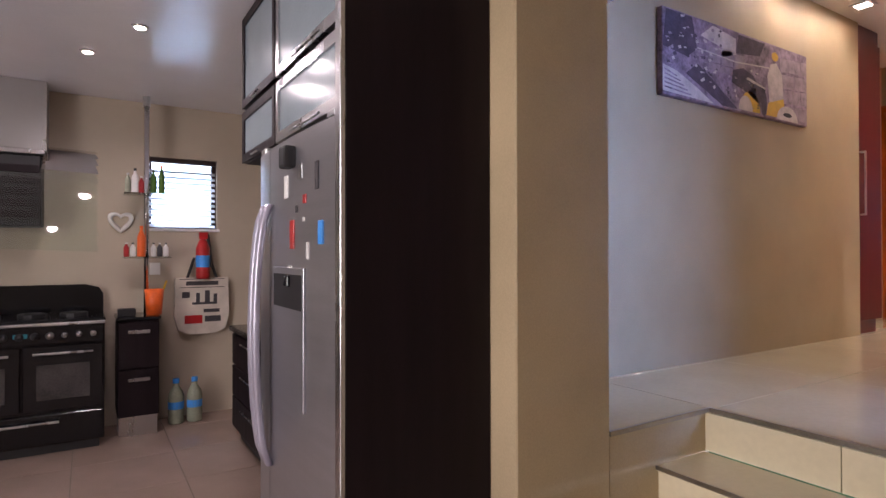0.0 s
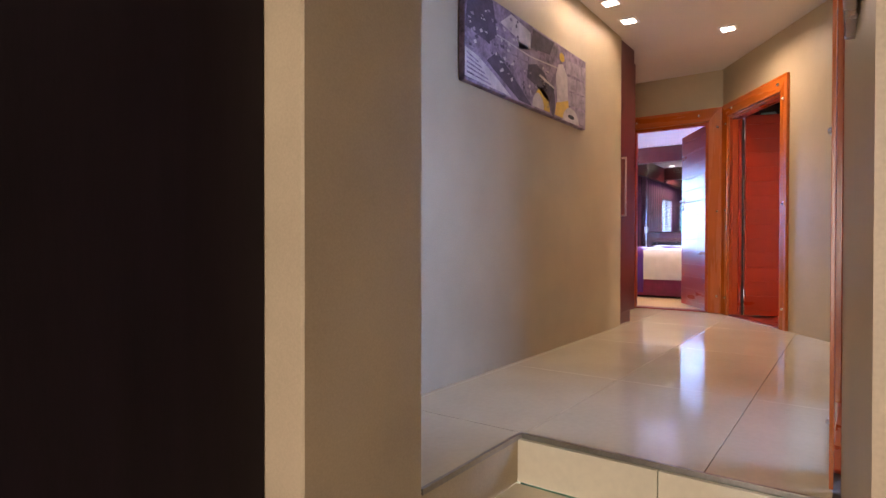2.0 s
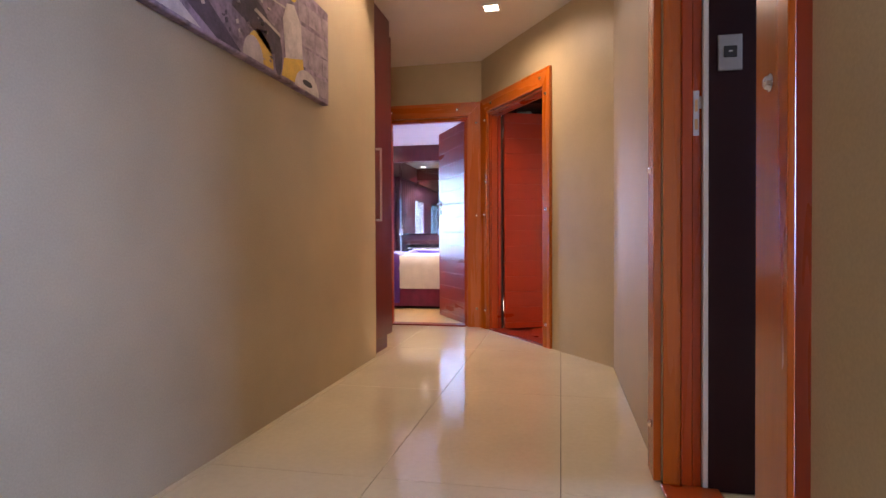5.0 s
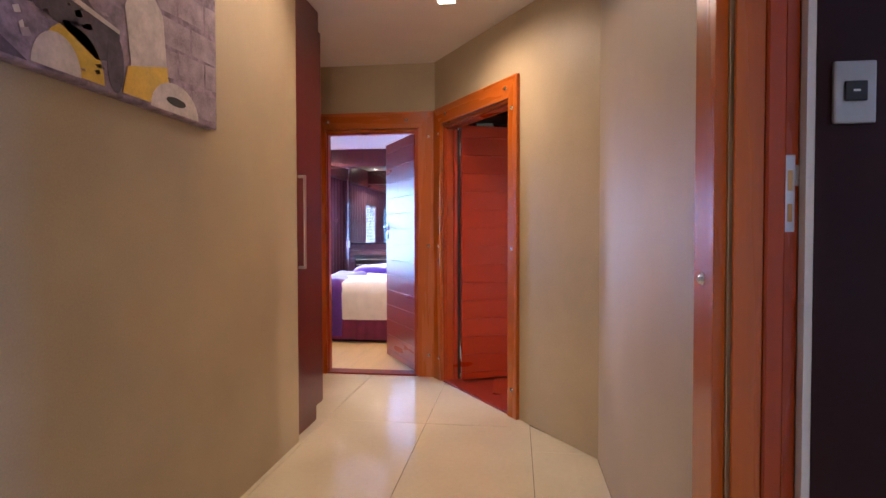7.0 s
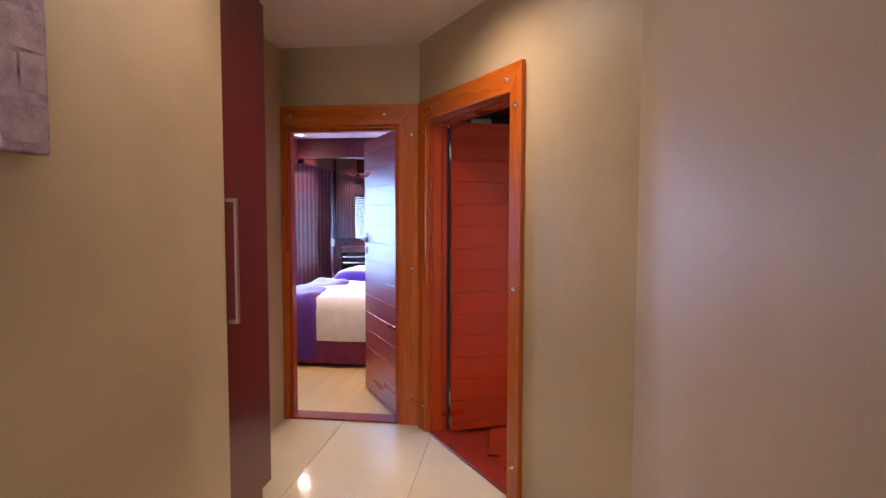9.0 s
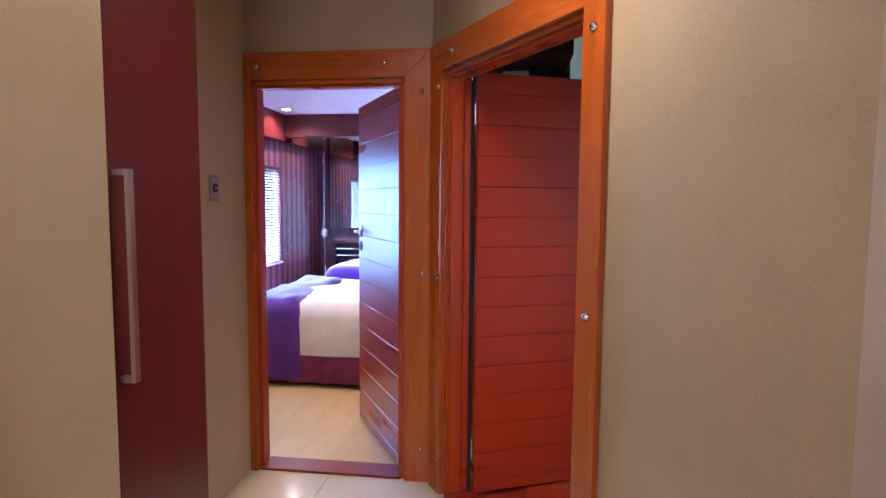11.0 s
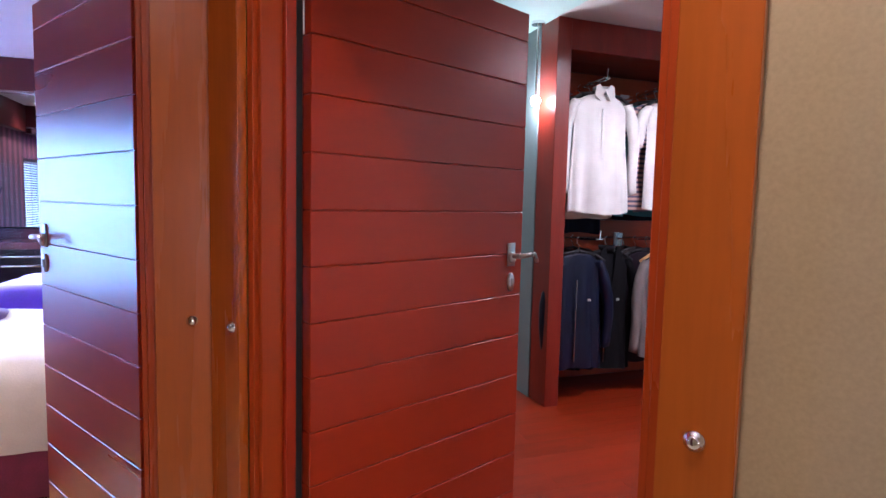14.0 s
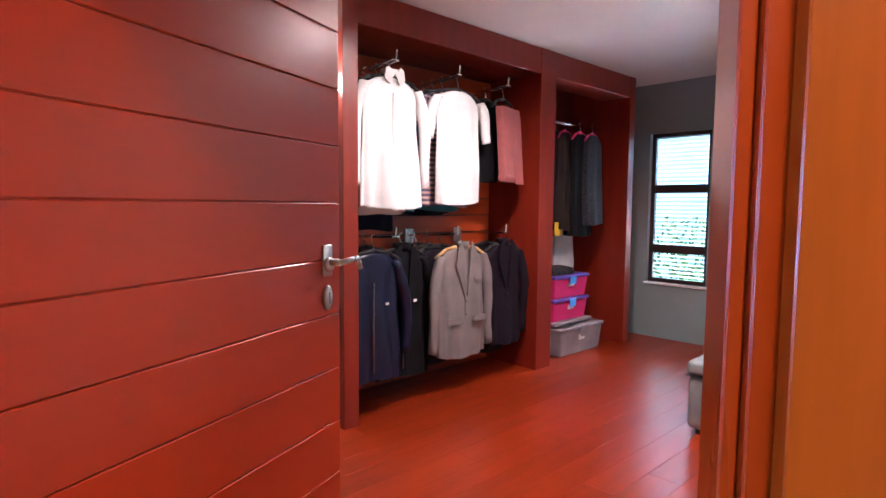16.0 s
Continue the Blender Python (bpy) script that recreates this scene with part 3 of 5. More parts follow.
leaf("door_2", (DH.x, DH.y), -67.0, 0.835, 2.03, "red varnished boarded dressing room door standing open", 1.2)
for z in (1.85, 0.22):
    hinge(dd, SL @ pose(0.172, 0.118, 0, 0, 0, 90) @ pose(0, 0, 0, 0, 0, -90) @ pose(0, 0, 0, 0, 0, 60), z)
# side room doorway: s runs along +x
MS = Matrix(((1, 0, 0, 2.36), (0, -1, 0, 0.80), (0, 0, 1, 0), (0, 0, 0, 1)))
dsd = casing("door_frame_3", "orange varnished door frame fixed with steel bolts", MS, 0.145, 1.145, 2.04, 0.125, wl=0.14, near=0.014)
for a, b in ((0.145, 0.167), (1.118, 1.14)):
    part("jamb", B(a, b, 0.0145, 0.122, 0, 2.04, 0.002, MS), "jamb_wood", dsd)
part("jamb_head", B(0.1675, 1.1175, 0.0005, 0.122, 2.018, 2.039, 0.002, MS), "frame_wood_h", dsd)
part("jamb_lip", B(1.110, 1.1175, 0.0, 0.056, 0, 2.017, 0.002, MS), "frame_wood", dsd)
part("door_stop", B(1.103, 1.1175, 0.0565, 0.093, 0, 2.017, 0.004, MS), "jamb_wood", dsd)
part("threshold", B(0.1675, 1.1025, -0.01, 0.17, -0.003, 0.010, 0.003, MS), "jamb_wood", dsd, "varnished timber threshold")
bm = nb()
box(bm, 1.1145, 1.1178, 0.095, 0.114, 1.18, 1.33, 0.001, MS)
box(bm, 1.1145, 1.1178, 0.1145, 0.1215, 1.27, 1.31, 0.001, MS)
lk = part("strike_plate", bm, "steel", dsd, "steel lock strike plate")
part("latch_hole", B(1.1135, 1.1144, 0.1, 0.109, 1.20, 1.235, m=MS), "pale_wood", lk)
part("latch_hole", B(1.1135, 1.1144, 0.1, 0.109, 1.26, 1.30, m=MS), "pale_wood", lk)
setting("trim_plaster_bead", B(3.452, 3.477, 0.6625, 0.6775, 0, 2.04), "white", "white plaster edge beside the door frame")


def light_switch(m, label):
    p = m.translation
    d = thing("light_switch", label, "light switch", p.x, p.y, p.z)
    part("plate", B(-0.037, 0.037, 0, 0.009, -0.058, 0.058, 0.004, m, 2), "plate", d, "brushed steel plate")
    k = part("rocker", B(-0.02, 0.02, 0.0092, 0.014, -0.017, 0.02, 0.002, m), "black", d, "black rocker")
    part("mark", B(-0.006, 0.006, 0.0141, 0.0146, 0.0, 0.004, m=m), "white", k)


light_switch(pose(6.56, 2.849, 1.49, 0, 0, 180), "brushed steel light switch with black rocker on khaki wall")
light_switch(pose(3.449, 0.600, 1.44, 0, 0, 90), "brushed steel light switch with black rocker on maroon wall")

# burgundy wardrobe in the corridor
wd = thing("wardrobe", "tall burgundy wardrobe with steel bar handle beside the corridor wall", "wardrobe", 5.58, 2.65, 0)
part("carcass", B(5.362, 5.77, 2.475, 2.848, 0.11, CZ - 0.004, 0.002), "wardrobe", wd)
part("door", B(5.362, 5.772, 2.452, 2.473, 0.112, 2.44, 0.003), "wardrobe", wd)
part("top_panel", B(5.362, 5.755, 2.460, 2.473, 2.444, CZ - 0.004, 0.002), "wardrobe", wd)
part("plinth", B(5.362, 5.73, 2.482, 2.84, 0, 0.109), "wardrobe", wd)
bm = nb()
box(bm, 5.375, 5.397, 2.408, 2.420, 0.98, 1.51, 0.002)
box(bm, 5.375, 5.397, 2.4205, 2.4515, 0.98, 0.995, 0.001), box(bm, 5.375, 5.397, 2.4205, 2.4515, 1.495, 1.51, 0.001)
part("handle", bm, "steel", wd, "long brushed steel bar handle")


# ---- ceiling lamps ----
def downlight(x, y, z, square=True):
    d = thing("downlight", "white recessed ceiling downlight, switched on", "downlight", x, y, z, "ceiling downlights")
    bm = nb()
    if square:
        for a in ((-0.07, 0.07, -0.07, -0.05), (-0.07, 0.07, 0.05, 0.07), (-0.07, -0.05, -0.05, 0.05), (0.05, 0.07, -0.05, 0.05)):
            box(bm, x + a[0], x + a[1], y + a[2], y + a[3], z - 0.012, z - 0.001)
        part("frame", bm, "white", d)
        part("diffuser", B(x - 0.049, x + 0.049, y - 0.049, y + 0.049, z - 0.006, z - 0.001), "lamp", d)
    else:
        lathe(bm, [(0.045, 0), (0.036, -0.008), (0.03, -0.004)], (x, y, z - 0.001), 20)
        part("frame", bm, "chrome", d, "", True)
        part("diffuser", lathe(nb(), [(0.028, -0.009), (0.028, -0.012)], (x, y, z), 20), "lamp", d)


for _x, _y in ((5.66, 1.64), (5.0, 2.27), (4.57, 2.27), (4.1, 2.27)):
    downlight(_x, _y, CZ)
for _x, _y in ((0.226, 3.85), (-0.02, 4.45), (-0.3, 3.0)):
    downlight(_x, _y, KC, False)
downlight(10.95, 4.3, CZ), downlight(8.27, 2.75, CZ), downlight(11.95, 4.25, CZ)
# the fitting at 7.55, -0.75 is added, to go with the clothes' extra lamp
downlight(6.4, -1.8, 2.625), downlight(7.55, -0.75, 2.625), downlight(10.2, 0.5, 2.625)

# ---- canvas picture on the corridor wall ----
cv = thing("canvas_picture", "canvas print of a yellow and white scooter by a stone wall", "picture", 3.61, 2.43, 1.592)
PX0, PX1, PZ0, PZ1, PY = 2.79, 4.43, 1.592, 2.105, 2.408
W_, H_ = PX1 - PX0, PZ1 - PZ0
part("canvas", B(PX0, PX1, PY, 2.448, PZ0, PZ1, 0.004), "print_mauve", cv)


def patch(name, pts, material, layer):
    """A printed area on the canvas; points in widths and heights of it."""
    m = Matrix(((1, 0, 0, PX0), (0, 0, -1, PY), (0, 1, 0, PZ0), (0, 0, 0, 1)))
    part(name, prism(nb(), [(u * W_, v * H_) for u, v in pts], 0.0002 + 0.0008 * layer, 0.0008 + 0.0008 * layer, m), material, cv)


def oval(cu, cv_, ru, rv, a0=0, a1=360, n=14):
    return [(cu + ru * math.cos(radians(a0 + (a1 - a0) * k / n)), cv_ + rv * math.sin(radians(a0 + (a1 - a0) * k / n))) for k in range(n if a1 - a0 == 360 else n + 1)]


for r in range(4):
    for c in range(3):
        u0, u1 = 0.79 + 0.105 * c - (0.05 if r % 2 else 0), 0.79 + 0.105 * (c + 1) - 0.006 - (0.05 if r % 2 else 0)
        u0, u1 = max(u0, 0.775), min(u1, 0.995)
        if u1 - u0 > 0.02:
            v0, v1 = 0.02 + 0.215 * r + 0.02 * c, 0.215 + 0.215 * r + 0.02 * c
            patch("stone", [(u0, v0), (u1, v0 + 0.012), (u1, min(v1, 0.98)), (u0, min(v1, 0.98) - 0.012)], "print_stone", 0)
for r in range(3):
    for c in range(3):
        patch("stone", [(0.27 + 0.085 * c, 0.42 + 0.1 * r), (0.345 + 0.085 * c, 0.43 + 0.1 * r), (0.345 + 0.085 * c, 0.515 + 0.1 * r), (0.27 + 0.085 * c, 0.505 + 0.1 * r)], "print_stone", 0)
patch("foliage", [(0.0, 0.55), (0.14, 0.5), (0.2, 0.62), (0.17, 0.98), (0.02, 0.98)], "print_dark", 0)
for k in range(120):
    u, v = 0.02 + 0.36 * random.random(), 0.34 + 0.62 * random.random()
    if k > 70:
        u, v = 0.22 + 0.4 * random.random(), 0.05 + 0.5 * random.random()
    w, h = 0.006 + 0.012 * random.random(), 0.015 + 0.04 * random.random()
    patch("leaf_fleck", [(u, v), (u + w, v + 0.3 * h), (u + 0.6 * w, v + h), (u - 0.4 * w, v + 0.6 * h)], ("print_white", "print_stone", "print_dark")[k % 3], 1)
patch("path", [(0.0, 0.04), (0.0, 0.34), (0.08, 0.3), (0.2, 0.16), (0.3, 0.02)], "print_white", 0)
for k in range(5):
    patch("path_line", [(0.01, 0.08 + 0.05 * k), (0.16 - 0.02 * k, 0.05 + 0.045 * k), (0.16 - 0.02 * k, 0.065 + 0.045 * k), (0.01, 0.1 + 0.05 * k)], "print_mauve", 1)
patch("shadow", [(0.13, 0.3), (0.36, 0.02), (0.46, 0.02), (0.3, 0.3), (0.2, 0.45)], "print_dark", 0)
patch("house", [(0.22, 0.8), (0.3, 0.97), (0.45, 0.9), (0.45, 0.7), (0.36, 0.62), (0.34, 0.74)], "print_white", 0)
patch("roof", [(0.45, 0.72), (0.62, 0.78), (0.66, 0.97), (0.47, 0.97)], "print_dark", 0)
patch("wire", [(0.2, 0.63), (0.45, 0.6), (0.7, 0.66), (0.7, 0.675), (0.45, 0.618), (0.2, 0.645)], "print_white", 1)
patch("engine", [(0.42, 0.34), (0.43, 0.5), (0.5, 0.56), (0.57, 0.5), (0.6, 0.42), (0.66, 0.38), (0.66, 0.2), (0.6, 0.16), (0.53, 0.26)], "print_dark", 1)
patch("handlebar", [(0.52, 0.43), (0.66, 0.36), (0.66, 0.385), (0.53, 0.46)], "print_white", 2)
patch("rear_fender", oval(0.55, 0.03, 0.07, 0.26, 0, 180), "yellow", 1)
patch("rear_panel", oval(0.515, 0.025, 0.05, 0.19, 0, 180), "print_white", 2)
patch("tyre", oval(0.648, 0.18, 0.022, 0.17), "print_dark", 2)
patch("front_shield", [(0.67, 0.05), (0.69, 0.22), (0.675, 0.55), (0.70, 0.72), (0.745, 0.76), (0.79, 0.62), (0.80, 0.3), (0.79, 0.08)], "print_white", 2)
patch("mudguard", [(0.665, 0.03), (0.68, 0.2), (0.73, 0.24), (0.8, 0.3), (0.81, 0.12), (0.78, 0.03)], "yellow", 3)
patch("front_fender", oval(0.83, 0.012, 0.085, 0.2, 0, 180), "print_white", 4)
patch("badge", oval(0.83, 0.09, 0.035, 0.03), "ink", 5)
patch("mirror", oval(0.735, 0.84, 0.025, 0.06), "yellow", 2)
# steel framed picture by the stairs
FY = 0.752
fp = thing("framed_picture", "small picture in a brushed steel frame by the stairs", "picture", 1.58, FY, 1.17)
part("print", B(1.37, 1.79, FY + 0.001, FY + 0.01, 1.20, 1.62), "print_stone", fp)
for a in ((1.34, 1.82, 1.17, 1.20), (1.34, 1.82, 1.62, 1.65), (1.34, 1.37, 1.2005, 1.6195), (1.79, 1.82, 1.2005, 1.6195)):
    part("frame_bar", B(a[0], a[1], FY + 0.0005, FY + 0.023, a[2], a[3], 0.003), "steel", fp)

# ---- windows ----
def window(name, label, m, w, h, bars, blind=None, posts=(), inset=0.02, bar=0.03):
    """A framed window in an opening w by h; m puts x along the wall, y outwards, z up from the sill."""
    p = m.translation
    d = thing(name, label, "window", p.x, p.y, p.z, kind="structure")
    f = part("window_frame", box(box(box(box(nb(), 0, w, 0.05, 0.1, 0, 0.04, m=m), 0, w, 0.05, 0.1, h - 0.04, h, m=m), 0, 0.04, 0.0505, 0.0995, 0.0405, h - 0.0405, m=m), w - 0.04, w, 0.0505, 0.0995, 0.0405, h - 0.0405, m=m), "dark_frame", d)
    for b in bars:
        part("glazing_bar", B(0.041, w - 0.041, 0.045, 0.095, b - bar, b + bar, 0.003, m), "dark_frame", d)
    for b in posts:
        part("glazing_bar", B(b - 0.03, b + 0.03, 0.046, 0.094, 0.041, h - 0.041, 0.003, m), "dark_frame", d)
    g = part("pane", B(0.041, w - 0.041, 0.07, 0.076, 0.041, h - 0.041, m=m), "glass", d)
    g.visible_shadow = False
    part("window_sill", B(-0.02, w + 0.02, -0.02, 0.045, -0.025, -0.001, 0.004, m), "white", d)
    if blind:
        pitch, tilt, depth = blind
        bl = thing("venetian_blind", "slatted venetian blind hanging open in a window", "blind", p.x, p.y, p.z + h)
        part("headrail", B(0.01, w - 0.01, inset - 0.02, inset + 0.02, h - 0.045, h - 0.005, 0.003, m), "dark_frame", bl)
        n = int((h - 0.06) / pitch)
        me = mesh_of("slat", B(0.015, w - 0.015, -depth / 2, depth / 2, -0.001, 0.001), "blind")
        for k in range(n):
            ob = new("slat", me)
            ob.parent, ob.matrix_parent_inverse = bl, bl.matrix_basis.inverted()
            ob.matrix_basis = m @ pose(0, inset, 0.02 + k * pitch, tilt)
        for s in (0.12, w - 0.12):
            part("cord", B(s - 0.001, s + 0.001, inset - 0.001, inset + 0.001, 0.01, h - 0.045, m=m), "white", bl)
    return d


window("window_1", "small dark framed kitchen window with bright daylight", pose(0.40, 5.62, 0.89), 0.55, 0.60, (), (0.046, 40, 0.04))
window("window_2", "tall dark framed dressing room window with two cross bars", pose(8.70, EY, 0.58, 0, 0, 180), 0.62, 1.54, (0.35, 0.97), (0.042, 12, 0.03), inset=0.128, bar=0.042)
window("window_3", "dark framed bedroom window with white blind", pose(10.5, BY, 0.62), 0.93, 1.26, (), (0.035, 25, 0.03), (0.47,))
# window_5 is added out of view, to go with the lamp outside it
window("window_5", "added window in the unseen west wall, lets light in", pose(-3.08, -0.4, -0.05, 0, 0, 90), 2.5, 1.9, (1.2,), None, (1.25,))
window("window_6", "wide dark framed bedroom window with white blind", pose(8.3, BY, 0.62), 1.4, 1.26, (), (0.035, 25, 0.03), (0.7,))
window("window_4", "dark framed side room window", pose(5.3, -3.05, 0.6, 0, 0, 180), 2.3, 1.5, (1.0,), None, (1.15,))
setting("backdrop_kitchen", B(-0.4, 1.8, 6.3, 6.32, -0.2, 2.4), "day", "bright daylight outside")
setting("backdrop_bedroom", B(7.4, 12.6, 5.3, 5.32, -0.2, 2.9), "day", "bright daylight outside")


def shrub(x, y, z, r, n):
    bm = nb()
    for k in range(n):
        p = Vector((random.gauss(0, r * 0.5), random.gauss(0, r * 0.25), random.random() * 2 * r))
        q = pose(x + p.x, y + p.y, z + p.z, random.random() * 360, random.random() * 360, random.random() * 360)
        vs = [bm.verts.new(q @ Vector(v)) for v in ((-0.09, 0, 0), (0, -0.03, 0.01), (0.09, 0, 0), (0, 0.03, 0.01))]
        bm.faces.new(vs)
    d = thing("shrub", "leafy green garden shrub outside the window", "shrub", x, y, z, "garden shrubs")
    part("crown", bm, "foliage", d)
    part("stem", R((x, y, -1.2), (x, y, z + r), 0.03, 8, 0.012), "brown_cloth", d)


for _x in (7.3, 8.0, 8.6, 9.2):
    shrub(_x, -5.9 - random.random() * 0.5, -0.3, 0.62 + random.random() * 0.25, 500)
setting("backdrop_dressing", B(5.5, 11.5, -8.6, -8.5, -1.2, 5.0), "garden_day", "bright daylight outside")


# ---- kitchen ----
def fridge():
    d = thing("fridge", "silver side by side fridge with magnets and water dispenser", "fridge", 0.95, 2.42, KF)
    y0, y1, xf, top = 1.975, 2.885, 0.635, 1.10
    part("body", B(xf + 0.06, 1.33, y0, y1, KF + 0.03, top - 0.02, 0.006), "fridge", d)
    ym = 2.68

    def front(yy):
        return xf - 0.030 * math.sin(math.pi * (yy - y0 + 0.05) / (y1 - y0 + 0.1)) ** 0.6 + 0.012
    for a, b in ((y0, ym - 0.004), (ym + 0.004, y1)):
        pts = [(xf + 0.055, a), (xf + 0.055, b)] + [(front(b - (b - a) * k / 10), b - (b - a) * k / 10) for k in range(11)]
        part("door", prism(nb(), pts, KF + 0.06, top), "fridge", d)
    for s in (-1, 1):
        yy = ym + s * 0.04
        bm = nb()
        prev = None
        for k in range(17):
            t = k / 16
            cx, cz = front(yy) - 0.012 - 0.055 * math.sin(math.pi * t) ** 0.5, -0.18 + 1.05 * t
            ring = [bm.verts.new((cx + 0.016 * math.cos(2 * math.pi * q / 12), yy + 0.022 * math.sin(2 * math.pi * q / 12), cz)) for q in range(12)]
            if prev:
                for q in range(12):
                    bm.faces.new((prev[q], prev[(q + 1) % 12], ring[(q + 1) % 12], ring[q]))
            else:
                bm.faces.new(ring)
            prev = ring
        bm.faces.new(prev[::-1])
        part("handle", bm, "grip", d, "long curved lavender grey handle", True)
    fx_ = front(2.45)
    part("dispenser_frame", B(fx_ - 0.006, fx_ + 0.03, 2.22, 2.60, 0.12, 0.62, 0.0015), "fridge", d)
    rs = part("dispenser_recess", B(fx_ - 0.0075, fx_ - 0.0062, 2.24, 2.58, 0.47, 0.595), "black", d, "dark water dispenser recess")
    part("spout", B(fx_ - 0.02, fx_ - 0.008, 2.36, 2.41, 0.55, 0.59, 0.003), "black_enamel", rs)
    for yy in (y0 + 0.05, y1 - 0.05):
        part("top_hinge", B(xf + 0.0, xf + 0.13, yy - 0.035, yy + 0.035, top + 0.001, top + 0.03, 0.006), "steel", d)
    for yy, z, w, h, mt in ((2.12, 0.93, 0.05, 0.18, "ink"), (2.09, 0.74, 0.07, 0.15, "blue"), (2.23, 0.86, 0.05, 0.06, "red"), (2.27, 0.96, 0.07, 0.10, "steel"), (2.36, 0.74, 0.08, 0.2, "red"),
                            (2.38, 0.60, 0.07, 0.10, "white"), (2.2, 0.68, 0.035, 0.11, "white"), (2.43, 0.92, 0.07, 0.16, "white"), (2.31, 0.83, 0.03, 0.05, "ink"), (2.24, 0.79, 0.03, 0.03, "white")):
        g = thing("fridge_magnet", "small flat magnet stuck on the fridge door", "magnet", front(yy), yy, z, "fridge magnets")
        part("print", B(front(yy) - 0.004, front(yy) + 0.004, yy - w * 0.3, yy + w * 0.3, z - h * 0.26, z + h * 0.26, 0.001), mt, g)
    g = thing("magnetic_clip", "black magnetic clip on the fridge door", "magnet", xf - 0.03, 2.36, 1.02)
    part("clip", B(xf - 0.06, xf - 0.015, 2.32, 2.40, 0.98, 1.06, 0.012, seg=2), "black", g)


fridge()
sp = thing("tall_side_panel", "dark wenge panel enclosing the fridge", "cabinet", 0.9, 1.95, KF)
part("panel", B(0.645, 1.188, 1.925, 1.955, KF, CZ - 0.01, 0.002), "wenge", sp)
part("filler", B(0.628, 0.645, 1.925, 1.968, KF + 0.02, KC - 0.004, 0.002), "steel", sp, "pale edge strip")


def wall_unit(y0, y1, z0, z1, x0, lab, glassm="frosted"):
    d = thing("wall_cabinet", lab, "cabinet", x0 + 0.3, (y0 + y1) / 2, z0, "kitchen wall cabinets")
    part("body", B(x0 + 0.02, x0 + 0.6, y0 + 0.001, y1 - 0.001, z0, z1, 0.002), "wenge", d)
    fr = 0.045
    bm = nb()
    for a in ((y0 + 0.003, y1 - 0.003, z0 + 0.003, z0 + fr), (y0 + 0.003, y1 - 0.003, z1 - fr, z1 - 0.003), (y0 + 0.003, y0 + fr, z0 + fr, z1 - fr), (y1 - fr, y1 - 0.003, z0 + fr, z1 - fr)):
        box(bm, x0, x0 + 0.019, *a)
    o = part("door", bm, "steel" if y0 < 2.6 else "wenge", d, "framed glass door")
    part("pane", B(x0 + 0.008, x0 + 0.012, y0 + fr, y1 - fr, z0 + fr, z1 - fr), glassm, o)
    part("handle", R((x0 - 0.012, y0 + 0.25, z0 + 0.014), (x0 - 0.012, y1 - 0.25, z0 + 0.014), 0.005), "steel", o)


wall_unit(1.975, 2.81, 1.15, 1.42, 0.68, "wall cabinet with steel framed frosted glass door")
wall_unit(1.975, 2.81, 1.44, KC - 0.01, 0.68, "wall cabinet with steel framed frosted glass door")
wall_unit(2.82, 3.45, 1.15, 1.42, 0.68, "dark wall cabinet with frosted glass door")
wall_unit(2.82, 3.45, 1.44, KC - 0.01, 0.68, "dark wall cabinet with frosted glass door")
mo = thing("oven", "built-in black glass oven in a dark cabinet column", "oven", 1.0, 3.4, 0.2)
part("housing", B(0.92, 1.5, 3.11, 3.7, 0.14, 0.94, 0.003), "wenge", mo)
part("glass_door", B(0.90, 0.9195, 3.13, 3.68, 0.5, 0.9, 0.003), "black_enamel", mo)
part("control_strip", B(0.895, 0.9195, 3.13, 3.68, 0.40, 0.49, 0.003), "steel", mo)
bc = thing("base_cabinet", "dark base cabinet with steel bar handles", "cabinet", 1.0, 3.5, KF)
part("body", B(0.92, 1.5, 3.11, 4.75, KF + 0.1, 0.10, 0.003), "wenge", bc)
for k in range(3):
    dr = part("drawer", B(0.90, 0.919, 3.12, 4.74, KF + 0.11 + 0.23 * k, KF + 0.33 + 0.23 * k, 0.003), "wenge", bc)
    part("handle", R((0.88, 3.6, KF + 0.29 + 0.23 * k), (0.88, 4.4, KF + 0.29 + 0.23 * k), 0.006), "steel", dr)
part("worktop", B(0.88, 1.5, 3.105, 4.76, 0.101, 0.139, 0.006), "black_enamel", bc)
part("plinth", B(0.96, 1.48, 3.12, 4.72, KF, KF + 0.099), "black", bc)


